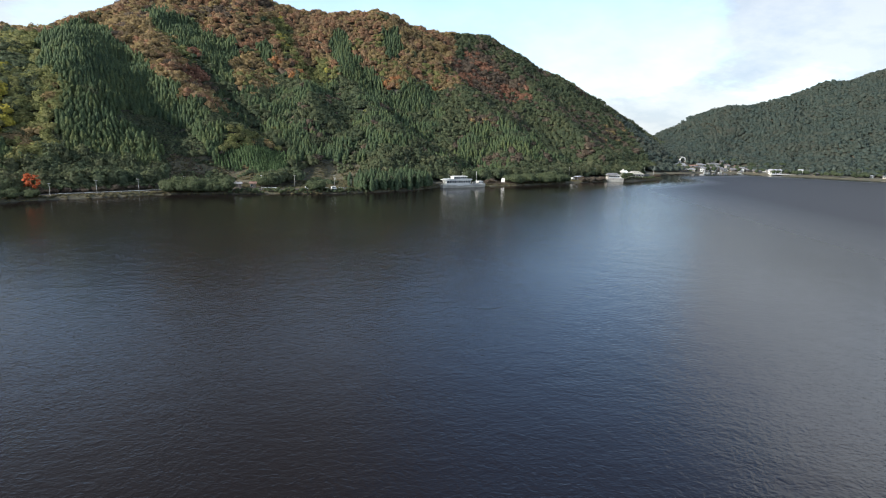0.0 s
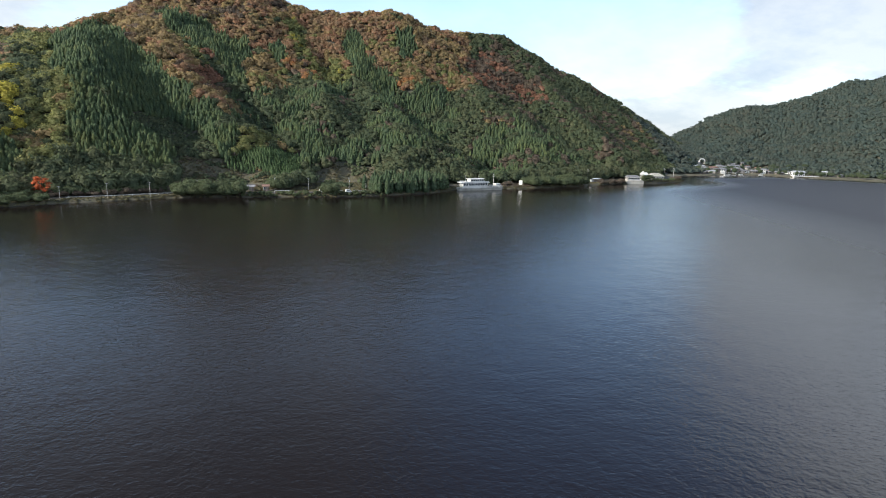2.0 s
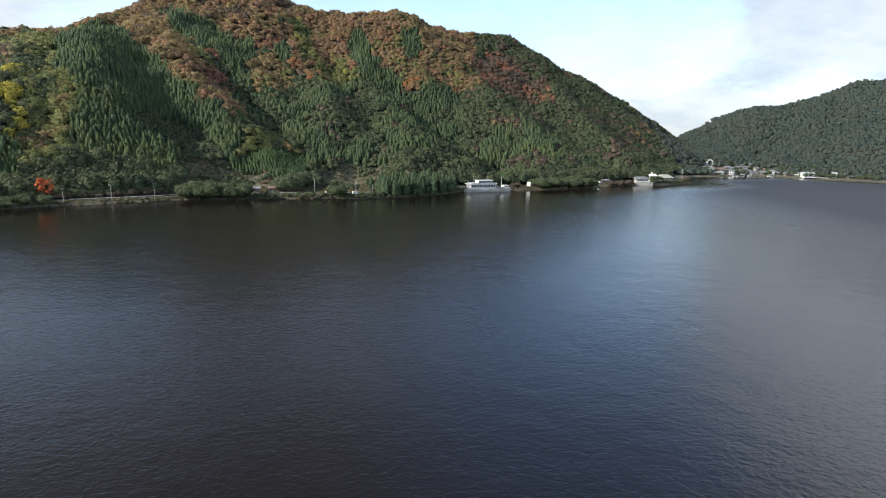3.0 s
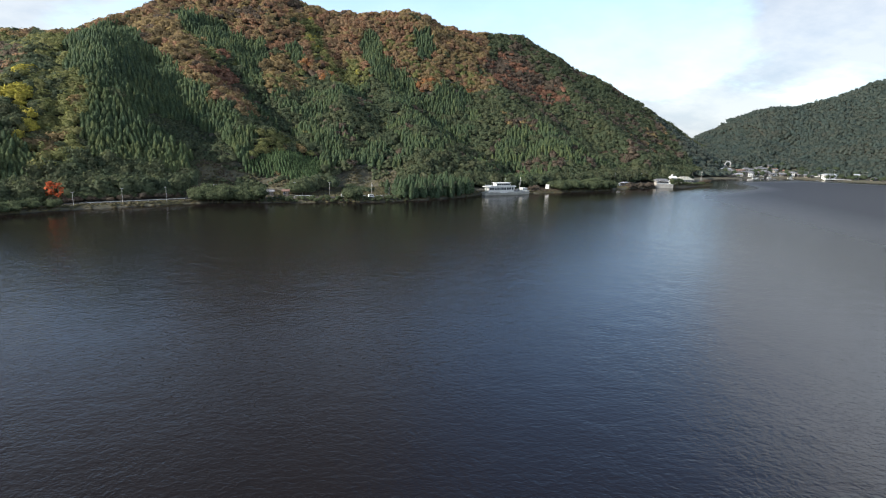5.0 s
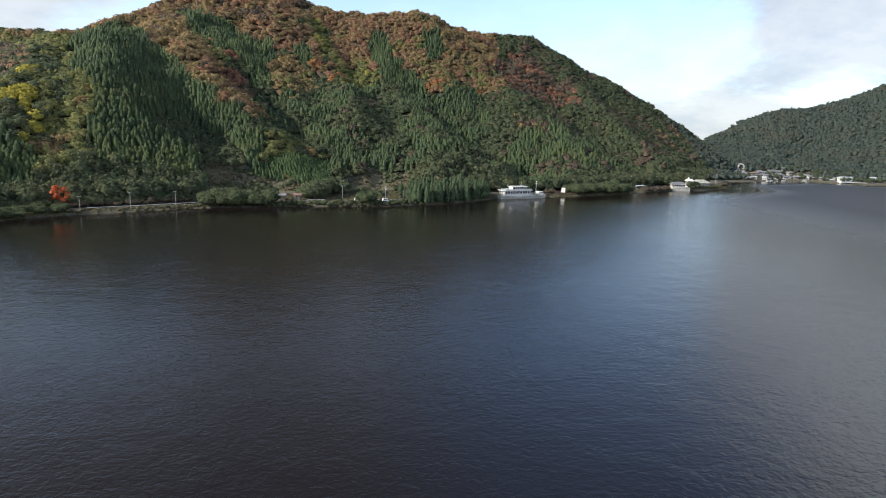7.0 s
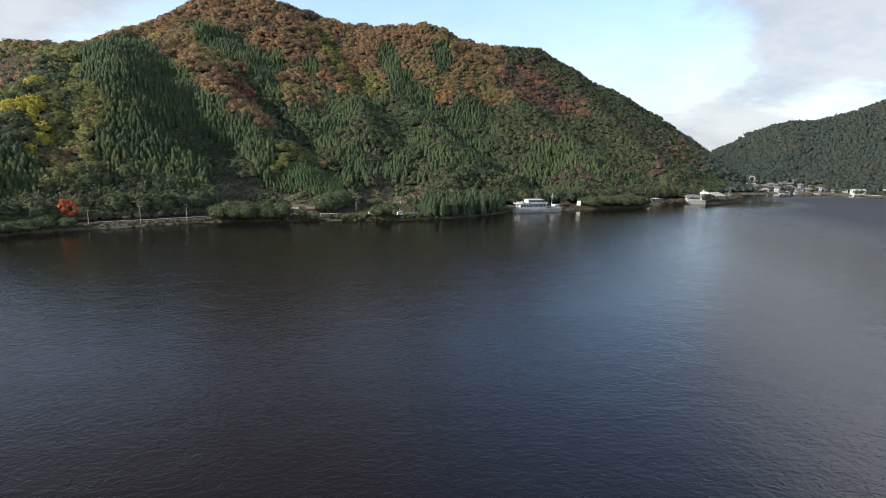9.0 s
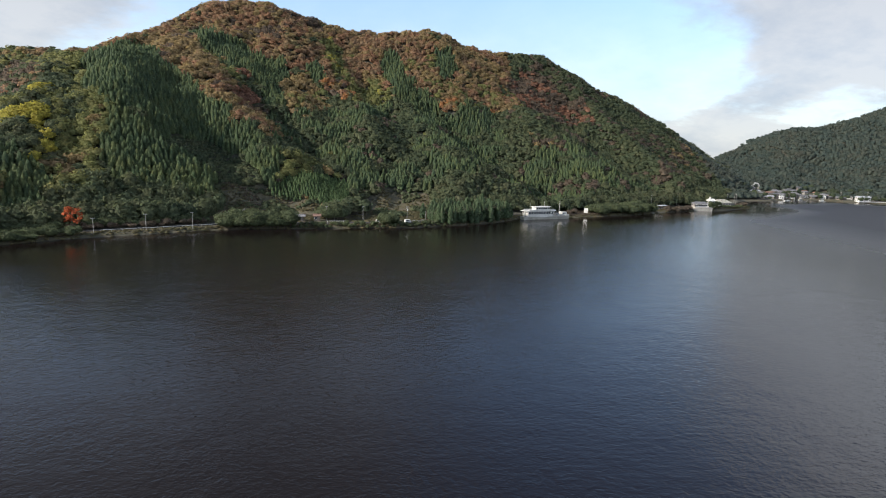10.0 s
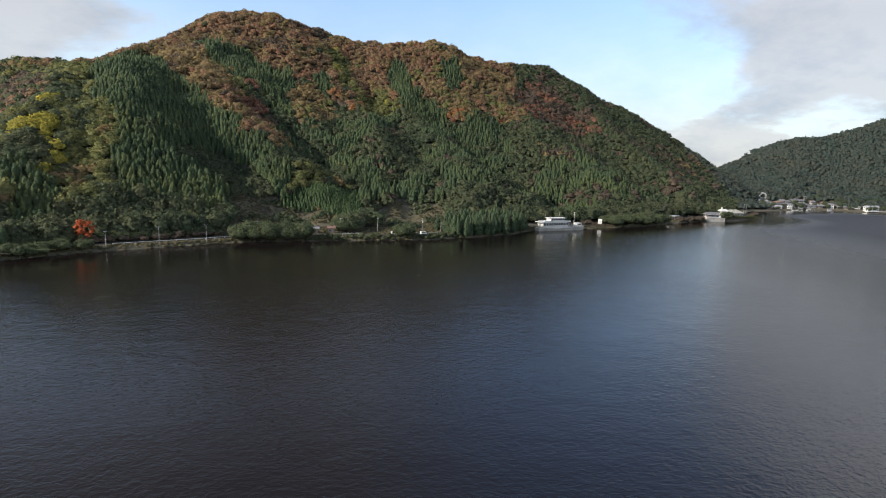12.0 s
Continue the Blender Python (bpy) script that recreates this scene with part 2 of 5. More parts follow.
def ground_skin():
    """Leaf litter, darkened for shade under the trees, dry grass on open land."""
    m = mat("forest_floor", (0.032, 0.034, 0.024), (0.058, 0.054, 0.038), 0.06, 0.95, bump=0.3, vary=0.0)
    tree = m.node_tree
    link, skin = tree.links.new, tree.nodes["Principled BSDF"]
    litter = skin.inputs["Base Color"].links[0].from_socket
    where = wire(tree, "ShaderNodeNewGeometry")
    spots = wire(tree, "ShaderNodeTexNoise", Scale=0.22, Detail=6.0, Roughness=0.7)
    link(where.outputs["Position"], spots.inputs["Vector"])
    grass = wire(tree, "ShaderNodeValToRGB")
    for k, (pos, tone) in enumerate(((0.36, (0.040, 0.043, 0.024)), (0.66, (0.076, 0.062, 0.037)))):
        grass.color_ramp.elements[k].position, grass.color_ramp.elements[k].color = pos, (*tone, 1)
    link(spots.outputs["Fac"], grass.inputs[0])
    is_open = wire(tree, "ShaderNodeAttribute", attribute_name="open_land")
    mix = wire(tree, "ShaderNodeMix", data_type="RGBA")
    link(is_open.outputs["Fac"], mix.inputs["Factor"])
    link(litter, mix.inputs[6])
    link(grass.outputs[0], mix.inputs[7])
    link(mix.outputs[2], skin.inputs["Base Color"])
    return m


M_WATER = water_skin()
M_GROUND = ground_skin()
# leaf blues are raised above the foliage's own, for haze over the slopes
M_CEDAR = leaf("cedar_needles", [(0.050, 0.078, 0.047), (0.070, 0.100, 0.048), (0.114, 0.130, 0.050)])
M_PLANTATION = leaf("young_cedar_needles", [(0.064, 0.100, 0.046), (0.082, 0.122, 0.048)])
M_GREEN = leaf("green_leaves", [(0.050, 0.068, 0.042), (0.058, 0.076, 0.042), (0.074, 0.086, 0.045), (0.084, 0.082, 0.050)])
M_OLIVE = leaf("olive_leaves", [(0.100, 0.116, 0.050), (0.132, 0.140, 0.052), (0.142, 0.132, 0.057)])
M_RUST = leaf("rust_leaves", [(0.178, 0.116, 0.072), (0.210, 0.120, 0.072), (0.174, 0.126, 0.074), (0.205, 0.134, 0.075)], 30.0)
M_ORANGE = leaf("orange_leaves", [(0.235, 0.122, 0.056), (0.27, 0.136, 0.056), (0.225, 0.106, 0.055)], 20.0)
M_CRIMSON = leaf("dull_red_leaves", [(0.165, 0.094, 0.064), (0.190, 0.100, 0.064)], 20.0)
M_OCHRE = leaf("ochre_leaves", [(0.158, 0.138, 0.068), (0.195, 0.148, 0.069), (0.170, 0.126, 0.069), (0.152, 0.148, 0.062)], 30.0)
M_YELLOW = leaf("yellow_leaves", [(0.20, 0.195, 0.040), (0.28, 0.240, 0.042)])
M_RED = leaf("red_leaves", [(0.26, 0.070, 0.030), (0.36, 0.100, 0.036)])
# far leaves: distance haze is mixed in as a bluer, greyer green
M_FAR_HAZE = leaf("hazed_far_leaves", [(0.046, 0.065, 0.060), (0.053, 0.073, 0.063), (0.064, 0.077, 0.062), (0.072, 0.075, 0.060)], 45.0)
M_GRASS = leaf("dry_grass", [(0.066, 0.070, 0.036), (0.092, 0.084, 0.044), (0.112, 0.092, 0.052)], 14.0)
M_BROWN = leaf("brown_leaves", [(0.080, 0.070, 0.054), (0.100, 0.077, 0.057), (0.088, 0.078, 0.056)], 12.0)

# ---- the lie of the land ----
SHORE = [(-900, -520), (-520, -160), (-330, 70), (-250, 175), (-207, 230), (-190, 253), (-168, 272), (-147, 291), (-118, 302),
         (-85, 314), (-62, 322), (-42, 336), (-22, 352), (-8, 370), (0, 384), (30, 397), (62, 418), (86, 433), (122, 467),
         (148, 484), (166, 491), (211, 527), (222, 541), (226, 580), (252, 622), (300, 650), (346, 684), (384, 694), (400, 672),
         (448, 668), (484, 652), (540, 644), (640, 628), (900, 580), (1500, 420)]
# crest lines: steepness of the flanks, then places with their crown heights
CREST_MAIN = (0.80, [(-345, 530, 128), (-334, 565, 144), (-324, 610, 169), (-305, 638, 190), (-288, 650, 197), (-262, 655, 195), (-238, 660, 192), (-192, 675, 176),
                     (-165, 681, 172), (-141, 688, 173), (-110, 700, 182), (-90, 711, 183), (-62, 722, 176), (-40, 730, 169), (58, 775, 162.5), (96, 780, 146), (130, 785, 132),
                     (180, 798, 109), (222, 815, 93), (274, 850, 71), (331, 903, 39)])
SPUR_WEST = (0.82, [(-318, 600, 156), (-304, 520, 122), (-296, 470, 112), (-288, 433, 105), (-250, 370, 76), (-207, 322, 46), (-165, 297, 22)])
CREST_WEST = (0.60, [(-318, 468, 109), (-350, 490, 114), (-434, 500, 115), (-620, 520, 120), (-900, 420, 130)])
CREST_BACK = (0.55, [(-800, 760, 140), (-640, 790, 157), (-560, 780, 160), (-430, 740, 150), (-330, 700, 160)])
SPUR_YELLOW = (0.80, [(-330, 450, 105), (-303, 400, 86), (-278, 349, 67), (-252, 305, 46), (-224, 280, 24)])
SPUR_GULLY = (0.70, [(-290, 620, 160), (-276, 547, 136), (-254, 493, 107), (-208, 440, 73), (-166, 395, 46), (-150, 376, 22), (-138, 364, 8)])
SPUR_DELL = (0.70, [(-240, 600, 122), (-214, 561, 108), (-185, 515, 80), (-158, 470, 58), (-132, 438, 38)])
SPUR_KNOLL = (0.75, [(-190, 665, 155), (-167, 589, 108), (-130, 520, 78), (-112, 470, 56), (-84, 428, 24)])
SPUR_GROVE = (0.75, [(-141, 680, 155), (-98, 557, 76), (-45, 470, 50), (-28, 405, 28)])
SPUR_BOAT = (0.66, [(-80, 700, 158), (-10, 672, 112), (28, 600, 82), (70, 530, 44), (100, 470, 18)])
SPUR_POINT = (0.72, [(58, 775, 160), (100, 690, 96), (147, 625, 64), (165, 550, 32), (150, 505, 16)])
SPUR_EAST = (0.62, [(130, 785, 126), (200, 720, 74), (222, 640, 34), (212, 585, 16)])
CREST_FAR = (0.50, [(331, 903, 38), (350, 915, 38), (401, 955, 61), (485, 955, 93), (588, 955, 118), (660, 955, 134), (740, 950, 168), (900, 960, 185), (1500, 900, 200)])
VALE = (0.10, [(331, 903, 38), (340, 800, 26), (335, 730, 15)])
SPUR_FAR = (0.50, [(485, 955, 97), (440, 862, 44), (405, 840, 38), (420, 790, 18)])
SPUR_FAR_EAST = (0.50, [(660, 955, 145), (610, 820, 78), (570, 740, 30)])
RIDGES = [CREST_MAIN, SPUR_WEST, CREST_WEST, CREST_BACK, SPUR_YELLOW, SPUR_GULLY, SPUR_DELL, SPUR_KNOLL, SPUR_GROVE, SPUR_BOAT, SPUR_POINT, SPUR_EAST,
          CREST_FAR, VALE, SPUR_FAR, SPUR_FAR_EAST]
CANOPY = 5.8


def polyline_distance(px, py, line):
    """Distance to a polyline and the height of its nearest point."""
    best, height = np.full(px.shape, 1e9), np.zeros(px.shape)
    for a, b in zip(line[:-1], line[1:]):
        dx, dy = b[0] - a[0], b[1] - a[1]
        s = np.clip(((px - a[0]) * dx + (py - a[1]) * dy) / (dx * dx + dy * dy), 0, 1)
        d = np.hypot(px - a[0] - s * dx, py - a[1] - s * dy)
        near = d < best
        best = np.where(near, d, best)
        if len(a) > 2:
            height = np.where(near, a[2] + s * (b[2] - a[2]), height)
    return best, height


def inside(px, py, ring):
    hit = np.zeros(px.shape, bool)
    for a, b in zip(ring, ring[1:] + ring[:1]):
        if a[1] != b[1]:
            cross = (a[1] > py) != (b[1] > py)
            hit ^= cross & (px < (b[0] - a[0]) * (py - a[1]) / (b[1] - a[1]) + a[0])
    return hit


def inland(px, py):
    """Metres from the shoreline, negative over the water."""
    d, _ = polyline_distance(px, py, SHORE)
    return np.where(inside(px, py, SHORE + [(1500, 3000), (-3000, 3000), (-3000, -520)]), d, -d)


def waves2(px, py, scale, seed):
    """Smooth hills and dells about 1 high, from turned sines."""
    rng, out = np.random.RandomState(seed), np.zeros(px.shape)
    for i in range(9):
        a, f, p = rng.uniform(0, 6.283), rng.uniform(0.6, 1.7) / scale * 6.283, rng.uniform(0, 6.283)
        out += np.sin((px * math.cos(a) + py * math.sin(a)) * f + p + 1.3 * np.sin((px * math.sin(a) - py * math.cos(a)) * f * 0.6))
    return out / 3.0


def height_at(px, py):
    """The ground's height."""
    top = np.zeros(px.shape)
    for steep, line in RIDGES:
        h = np.full(px.shape, -1e3)
        for a, b in zip(line[:-1], line[1:]):
            d, z = polyline_distance(px, py, [a, b])
            h = np.maximum(h, z - steep * (np.sqrt(d * d + 64) - 8))
        top = top + np.exp(np.clip(h, -200, 400) / 8.0)
    top = 8.0 * np.log(top + 1.0) - CANOPY - 1.5
    top = top + 2.2 * waves2(px, py, 90, 3) + 1.3 * waves2(px, py, 36, 4)
    s = inland(px, py)
    strip = 1.3 + 0.10 * np.clip(s - 10, 0, 30) + 0.75 * np.clip(s - 34, 0, None)
    ground = -3.0 * np.log(np.exp(-np.clip(top, -20, 300) / 3.0) + np.exp(-strip / 3.0))
    point = np.exp(-(((px - 176) / 34) ** 2 + ((py - 505) / 22) ** 2))
    ground = np.maximum(ground, 1.2 + 1.5 * point + 0.02 * np.clip(s, 0, 40))
    bank = np.clip(s / 3.5, 0, 1)
    return np.where(s > 0, ground * bank + (bank - 1) * 0.6, np.maximum(-0.6 + s * 0.4, -8.0))


# stands of one kind of tree, in plan
CEDAR_UPPER = [(-311, 436), (-345, 515), (-330, 538), (-286, 484), (-267, 472), (-247, 461), (-224, 439), (-202, 422), (-185, 412), (-167, 398), (-156, 380), (-148, 362), (-154, 358), (-165, 366), (-178, 378), (-191, 384), (-201, 387), (-206, 367), (-209, 350), (-216, 352), (-231, 358), (-242, 353), (-268, 374)]
CEDAR_RIB = [(-240, 350), (-230, 356), (-219, 351), (-208, 347), (-197, 347), (-190, 355), (-176, 339), (-167, 330), (-173, 321), (-184, 314), (-196, 310), (-206, 304), (-217, 309), (-224, 324), (-234, 335)]
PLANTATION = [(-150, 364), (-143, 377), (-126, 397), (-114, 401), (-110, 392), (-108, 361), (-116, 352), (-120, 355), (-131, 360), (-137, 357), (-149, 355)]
CEDAR_HIGH = [(-306, 589), (-301, 596), (-271, 564), (-256, 580), (-246, 574), (-232, 564), (-215, 572), (-204, 559), (-205, 529), (-188, 500), (-196, 488), (-216, 507), (-224, 520), (-240, 512), (-260, 532), (-271, 528)]
CEDAR_DELL = [(-188, 500), (-168, 494), (-156, 523), (-130, 513), (-119, 569), (-111, 556), (-120, 484), (-124, 460), (-136, 435), (-156, 423), (-168, 411), (-180, 423), (-192, 484)]
CEDAR_LOW = [(-140, 456), (-117, 443), (-96, 443), (-71, 441), (-58, 420), (-68, 406), (-92, 411), (-107, 392), (-114, 406), (-129, 425)]
CEDAR_STREAK = [(-130, 647), (-126, 655), (-112, 646), (-100, 619), (-89, 600), (-75, 601), (-66, 589), (-65, 573), (-73, 534), (-89, 568), (-105, 568), (-117, 593), (-129, 628)]
CEDAR_STRIP = [(-77, 668), (-62, 676), (-55, 668), (-56, 644), (-62, 622), (-71, 628)]
CEDAR_PATCH = [(-192, 571), (-184, 581), (-175, 571), (-176, 553), (-184, 554)]
CEDAR_MID = [(-73, 568), (-38, 604), (-15, 609), (-2, 588), (-5, 536), (-27, 434), (-43, 413), (-59, 433), (-73, 464), (-83, 501)]
CEDAR_FOOT = [(18, 537), (40, 553), (58, 540), (64, 497), (56, 471), (27, 418), (9, 424), (-2, 444), (-13, 451)]
CEDAR_EAST = [(54, 575), (65, 552), (101, 588), (92, 516), (140, 557), (138, 533), (89, 487), (66, 487), (58, 513)]
CEDAR_WEST = [(-256, 290), (-252, 293), (-244, 289), (-240, 294), (-234, 295), (-226, 290), (-220, 278), (-223, 266), (-229, 256)]
RUST_PEAK = [(-322, 590), (-308, 630), (-263, 643), (-232, 640), (-232, 606), (-211, 584), (-214, 574), (-234, 564), (-252, 583), (-276, 576), (-305, 596)]
RUST_KNOB = [(-212, 575), (-200, 604), (-189, 615), (-177, 587), (-167, 574), (-163, 554), (-174, 555), (-193, 566), (-200, 555), (-207, 553)]
RUST_BAND = [(-194, 658), (-166, 672), (-134, 671), (-99, 698), (-78, 681), (-70, 652), (-91, 621), (-73, 608), (-84, 600), (-100, 619), (-120, 658), (-131, 652), (-126, 621), (-113, 584), (-119, 573), (-138, 588), (-154, 611), (-171, 636)]
RUST_LOWER = [(-84, 600), (-62, 622), (-33, 647), (-2, 649), (18, 629), (-10, 603), (-21, 618), (-61, 593)]
RUST_EAST = [(2, 673), (23, 727), (51, 733), (68, 707), (101, 701), (100, 665), (60, 645), (36, 649), (17, 652)]
RED_UPPER = [(-241, 513), (-233, 526), (-220, 514), (-227, 501)]
RED_LOWER = [(-224, 475), (-220, 498), (-210, 493), (-202, 467), (-205, 448)]
ORANGE_A = [(-173, 561), (-163, 564), (-160, 552), (-168, 548)]
ORANGE_B = [(-156, 551), (-146, 572), (-139, 565), (-148, 532)]
ORANGE_C = [(-18, 612), (-4, 617), (-7, 601), (-20, 595)]
OCHRE_WEST = [(-331, 536), (-320, 556), (-319, 590), (-273, 527), (-253, 516), (-228, 488), (-202, 472), (-165, 452), (-168, 411), (-193, 417), (-227, 442), (-270, 478), (-289, 488)]
OCHRE_MIDDLE = [(-205, 553), (-193, 558), (-167, 547), (-155, 520), (-165, 485), (-182, 495), (-199, 520)]
OCHRE_LOW = [(-69, 593), (-41, 599), (-45, 581), (-67, 581)]
OCHRE_SLOPE = [(-157, 383), (-148, 394), (-133, 425), (-124, 401), (-137, 380), (-152, 373)]
OCHRE_EAST = [(-3, 572), (22, 583), (40, 556), (80, 570), (120, 642), (212, 766), (292, 829), (216, 663), (119, 573), (42, 534)]
LIME = [(-196, 631), (-186, 649), (-171, 622), (-153, 578), (-166, 576), (-185, 610)]
LIME_LOW = [(-152, 574), (-129, 599), (-111, 570), (-123, 565), (-138, 532)]
YELLOW = [(-280, 328), (-277, 337), (-267, 341), (-253, 323), (-255, 314), (-268, 318)]
YELLOW_TOP = [(-288, 358), (-281, 360), (-273, 350), (-276, 343)]
YELLOW_STRIP = [(-244, 294), (-243, 303), (-248, 315), (-246, 320), (-240, 309), (-240, 296)]
OLIVE_WEST = [(-256, 330), (-240, 348), (-225, 325), (-218, 309), (-218, 294), (-232, 295), (-242, 307), (-246, 323)]
RUST_WEST = [(-391, 450), (-376, 458), (-301, 392), (-292, 361), (-278, 338), (-323, 369)]
MEADOW = [(-175, 336), (-168, 345), (-154, 360), (-149, 358), (-136, 360), (-122, 364), (-117, 355), (-114, 335), (-129, 330), (-155, 320), (-164, 324)]
GULLY = [(-213, 356), (-203, 391), (-193, 388), (-181, 386), (-167, 372), (-155, 362), (-172, 338), (-180, 347), (-193, 362), (-203, 358)]
FIELD = [(-105, 388), (-94, 398), (-92, 414), (-57, 408), (-58, 386), (-55, 355), (-70, 345), (-86, 344), (-100, 363)]
TERRACE_A = [(-160, 350), (-154, 354), (-146, 356), (-134, 359)]
TERRACE_B = [(-160, 326), (-150, 338), (-140, 347), (-129, 352), (-120, 357)]
RUSSET_BANK = [(-133, 361), (-126, 360), (-121, 360), (-117, 353)]



def skin_mesh(name, verts, faces, material, randoms=None, normals=None):
    """A mesh from arrays; faces have three or four corners, the fourth -1 for none."""
    mesh = bpy.data.meshes.new(name)
    sizes = np.where(faces[:, 3] < 0, 3, 4)
    starts = np.concatenate(([0], np.cumsum(sizes)[:-1]))
    corners = faces.ravel()
    corners = corners[corners >= 0]
    mesh.vertices.add(len(verts))
    mesh.vertices.foreach_set("co", np.ascontiguousarray(verts, dtype=np.float32).ravel())
    mesh.loops.add(len(corners))
    mesh.loops.foreach_set("vertex_index", corners.astype(np.int32))
    mesh.polygons.add(len(faces))
    mesh.polygons.foreach_set("loop_start", starts.astype(np.int32))
    mesh.update(calc_edges=True)
    if randoms is not None:
        mesh.attributes.new("tree_random", "FLOAT", "POINT").data.foreach_set("value", randoms.astype(np.float32))
    if normals is not None:
        mesh.attributes.new("custom_normal", "FLOAT_VECTOR", "POINT").data.foreach_set("vector", np.ascontiguousarray(normals, dtype=np.float32).ravel())
    mesh.materials.append(material)
    return mesh


def grid_ground():
    xs = np.concatenate((np.arange(-3000, -560, 60), np.arange(-560, 700, 6), np.arange(700, 3001, 50)))
    ys = np.concatenate((np.arange(-1500, 150, 50), np.arange(150, 1000, 6), np.arange(1000, 3001, 60)))
    gx, gy = np.meshgrid(xs.astype(float), ys.astype(float))
    gz = height_at(gx, gy)
    nx, ny = len(xs), len(ys)
    i = (np.arange(ny - 1)[:, None] * nx + np.arange(nx - 1)[None, :]).ravel()
    faces = np.stack((i, i + 1, i + nx + 1, i + nx), -1)
    mesh = skin_mesh("ground", np.stack((gx.ravel(), gy.ravel(), gz.ravel()), -1), faces, M_GROUND)
    mesh.polygons.foreach_set("use_smooth", np.ones(len(faces), bool))
    px, py = gx.ravel(), gy.ravel()
    open_land = np.zeros(len(px))
    for ring in (MEADOW, FIELD):
        open_land = np.maximum(open_land, inside(px, py, ring))
    s = inland(px, py)
    open_land = np.maximum(open_land, (s > 0) & (s < 14))
    open_land = np.maximum(open_land, (s > 0) & (s < 40) & (px > -165) & (px < -52))
    mesh.attributes.new("open_land", "FLOAT", "POINT").data.foreach_set("value", open_land.astype(np.float32))
    return tagged(new("ground", mesh), "wooded mountain slopes above a flat lake shore", "ground", kind="structure")


def sheet_water():
    xs = np.concatenate((np.arange(-4000, -400, 300), np.arange(-400, 720, 10), np.arange(720, 4100, 300)))
    ys = np.concatenate((np.arange(-4000, -100, 300), np.arange(-100, 720, 10), np.arange(720, 4100, 300)))
    gx, gy = np.meshgrid(xs.astype(float), ys.astype(float))
    nx, ny = len(xs), len(ys)
    i = (np.arange(ny - 1)[:, None] * nx + np.arange(nx - 1)[None, :]).ravel()
    mesh = skin_mesh("water", np.stack((gx.ravel(), gy.ravel(), 0 * gx.ravel()), -1), np.stack((i, i + 1, i + nx + 1, i + nx), -1), M_WATER)
    px, out = gx.ravel(), -inland(gx.ravel(), gy.ravel())
    near_shore = np.clip(0.34 + (out - 12) / 55, 0.34, 1.0)
    bay = np.clip(0.20 + (out - 9) / 34, 0.20, 1.0)
    share = np.clip((px - 210) / 60, 0, 1)
    calm = near_shore * (1 - share) + bay * share
    wind = calm * (1 - 0.30 * np.clip((px - 140) / 120, 0, 1))
    far_ripple = np.clip((px - 90) / 140, 0, 1) * np.clip((out - 16) / 40, 0, 1)
    mesh.attributes.new("far_ripple", "FLOAT", "POINT").data.foreach_set("value", far_ripple.astype(np.float32))
    mesh.attributes.new("open_water", "FLOAT", "POINT").data.foreach_set("value", wind.astype(np.float32))
    return tagged(new("water", mesh), "dark rippled lake water with blue sheen", "lake", kind="structure")


grid_ground()
sheet_water()

# ---- trees ----


def cedar_shape(rng, cards=30, sides=7):
    """A slender conifer one high: a rounded spire with drooping bough tips standing out all over it."""
    verts, faces = [], []
    levels = [(0.05, 0.12), (0.25, 0.165), (0.55, 0.135), (0.80, 0.075)]
    for h, r in levels:
        for j in range(sides):
            a = 6.283 * j / sides + h * 3
            verts.append((r * rng.uniform(0.85, 1.1) * math.cos(a), r * rng.uniform(0.85, 1.1) * math.sin(a), h))
    for k in range(3):
        for j in range(sides):
            faces.append((k * sides + j, k * sides + (j + 1) % sides, (k + 1) * sides + (j + 1) % sides, (k + 1) * sides + j))
    verts.append((0, 0, 1.0))
    for j in range(sides):
        faces.append((3 * sides + j, 3 * sides + (j + 1) % sides, 4 * sides, -1))
    for k in range(cards):
        u = (k + rng.uniform(0, 1)) / cards
        h = 0.08 + 0.86 * u ** 1.15
        r = np.interp(h, [0.05, 0.25, 0.55, 0.80, 1.0], [0.13, 0.175, 0.145, 0.085, 0.01])
        a = 2.4 * k + rng.uniform(-.5, .5)
        out = np.array((math.cos(a), math.sin(a), 0.0))
        side = np.array((-math.sin(a), math.cos(a), 0.0))
        p = out * r + np.array((0, 0, h))
        size = rng.uniform(0.045, 0.075) * (1.15 - 0.6 * h) * min(1.0, (36 / cards) ** 0.3)
        tip = p + out * size * 0.9 - np.array((0, 0, size * 0.55))
        start = len(verts)
        up = np.array((0, 0, size * 1.3)) - out * size * 0.5
        verts += [tuple(p - side * size), tuple(tip), tuple(p + side * size), tuple(p + up)]
        faces.append((start, start + 1, start + 2, start + 3))
    return np.array(verts), np.array(faces)


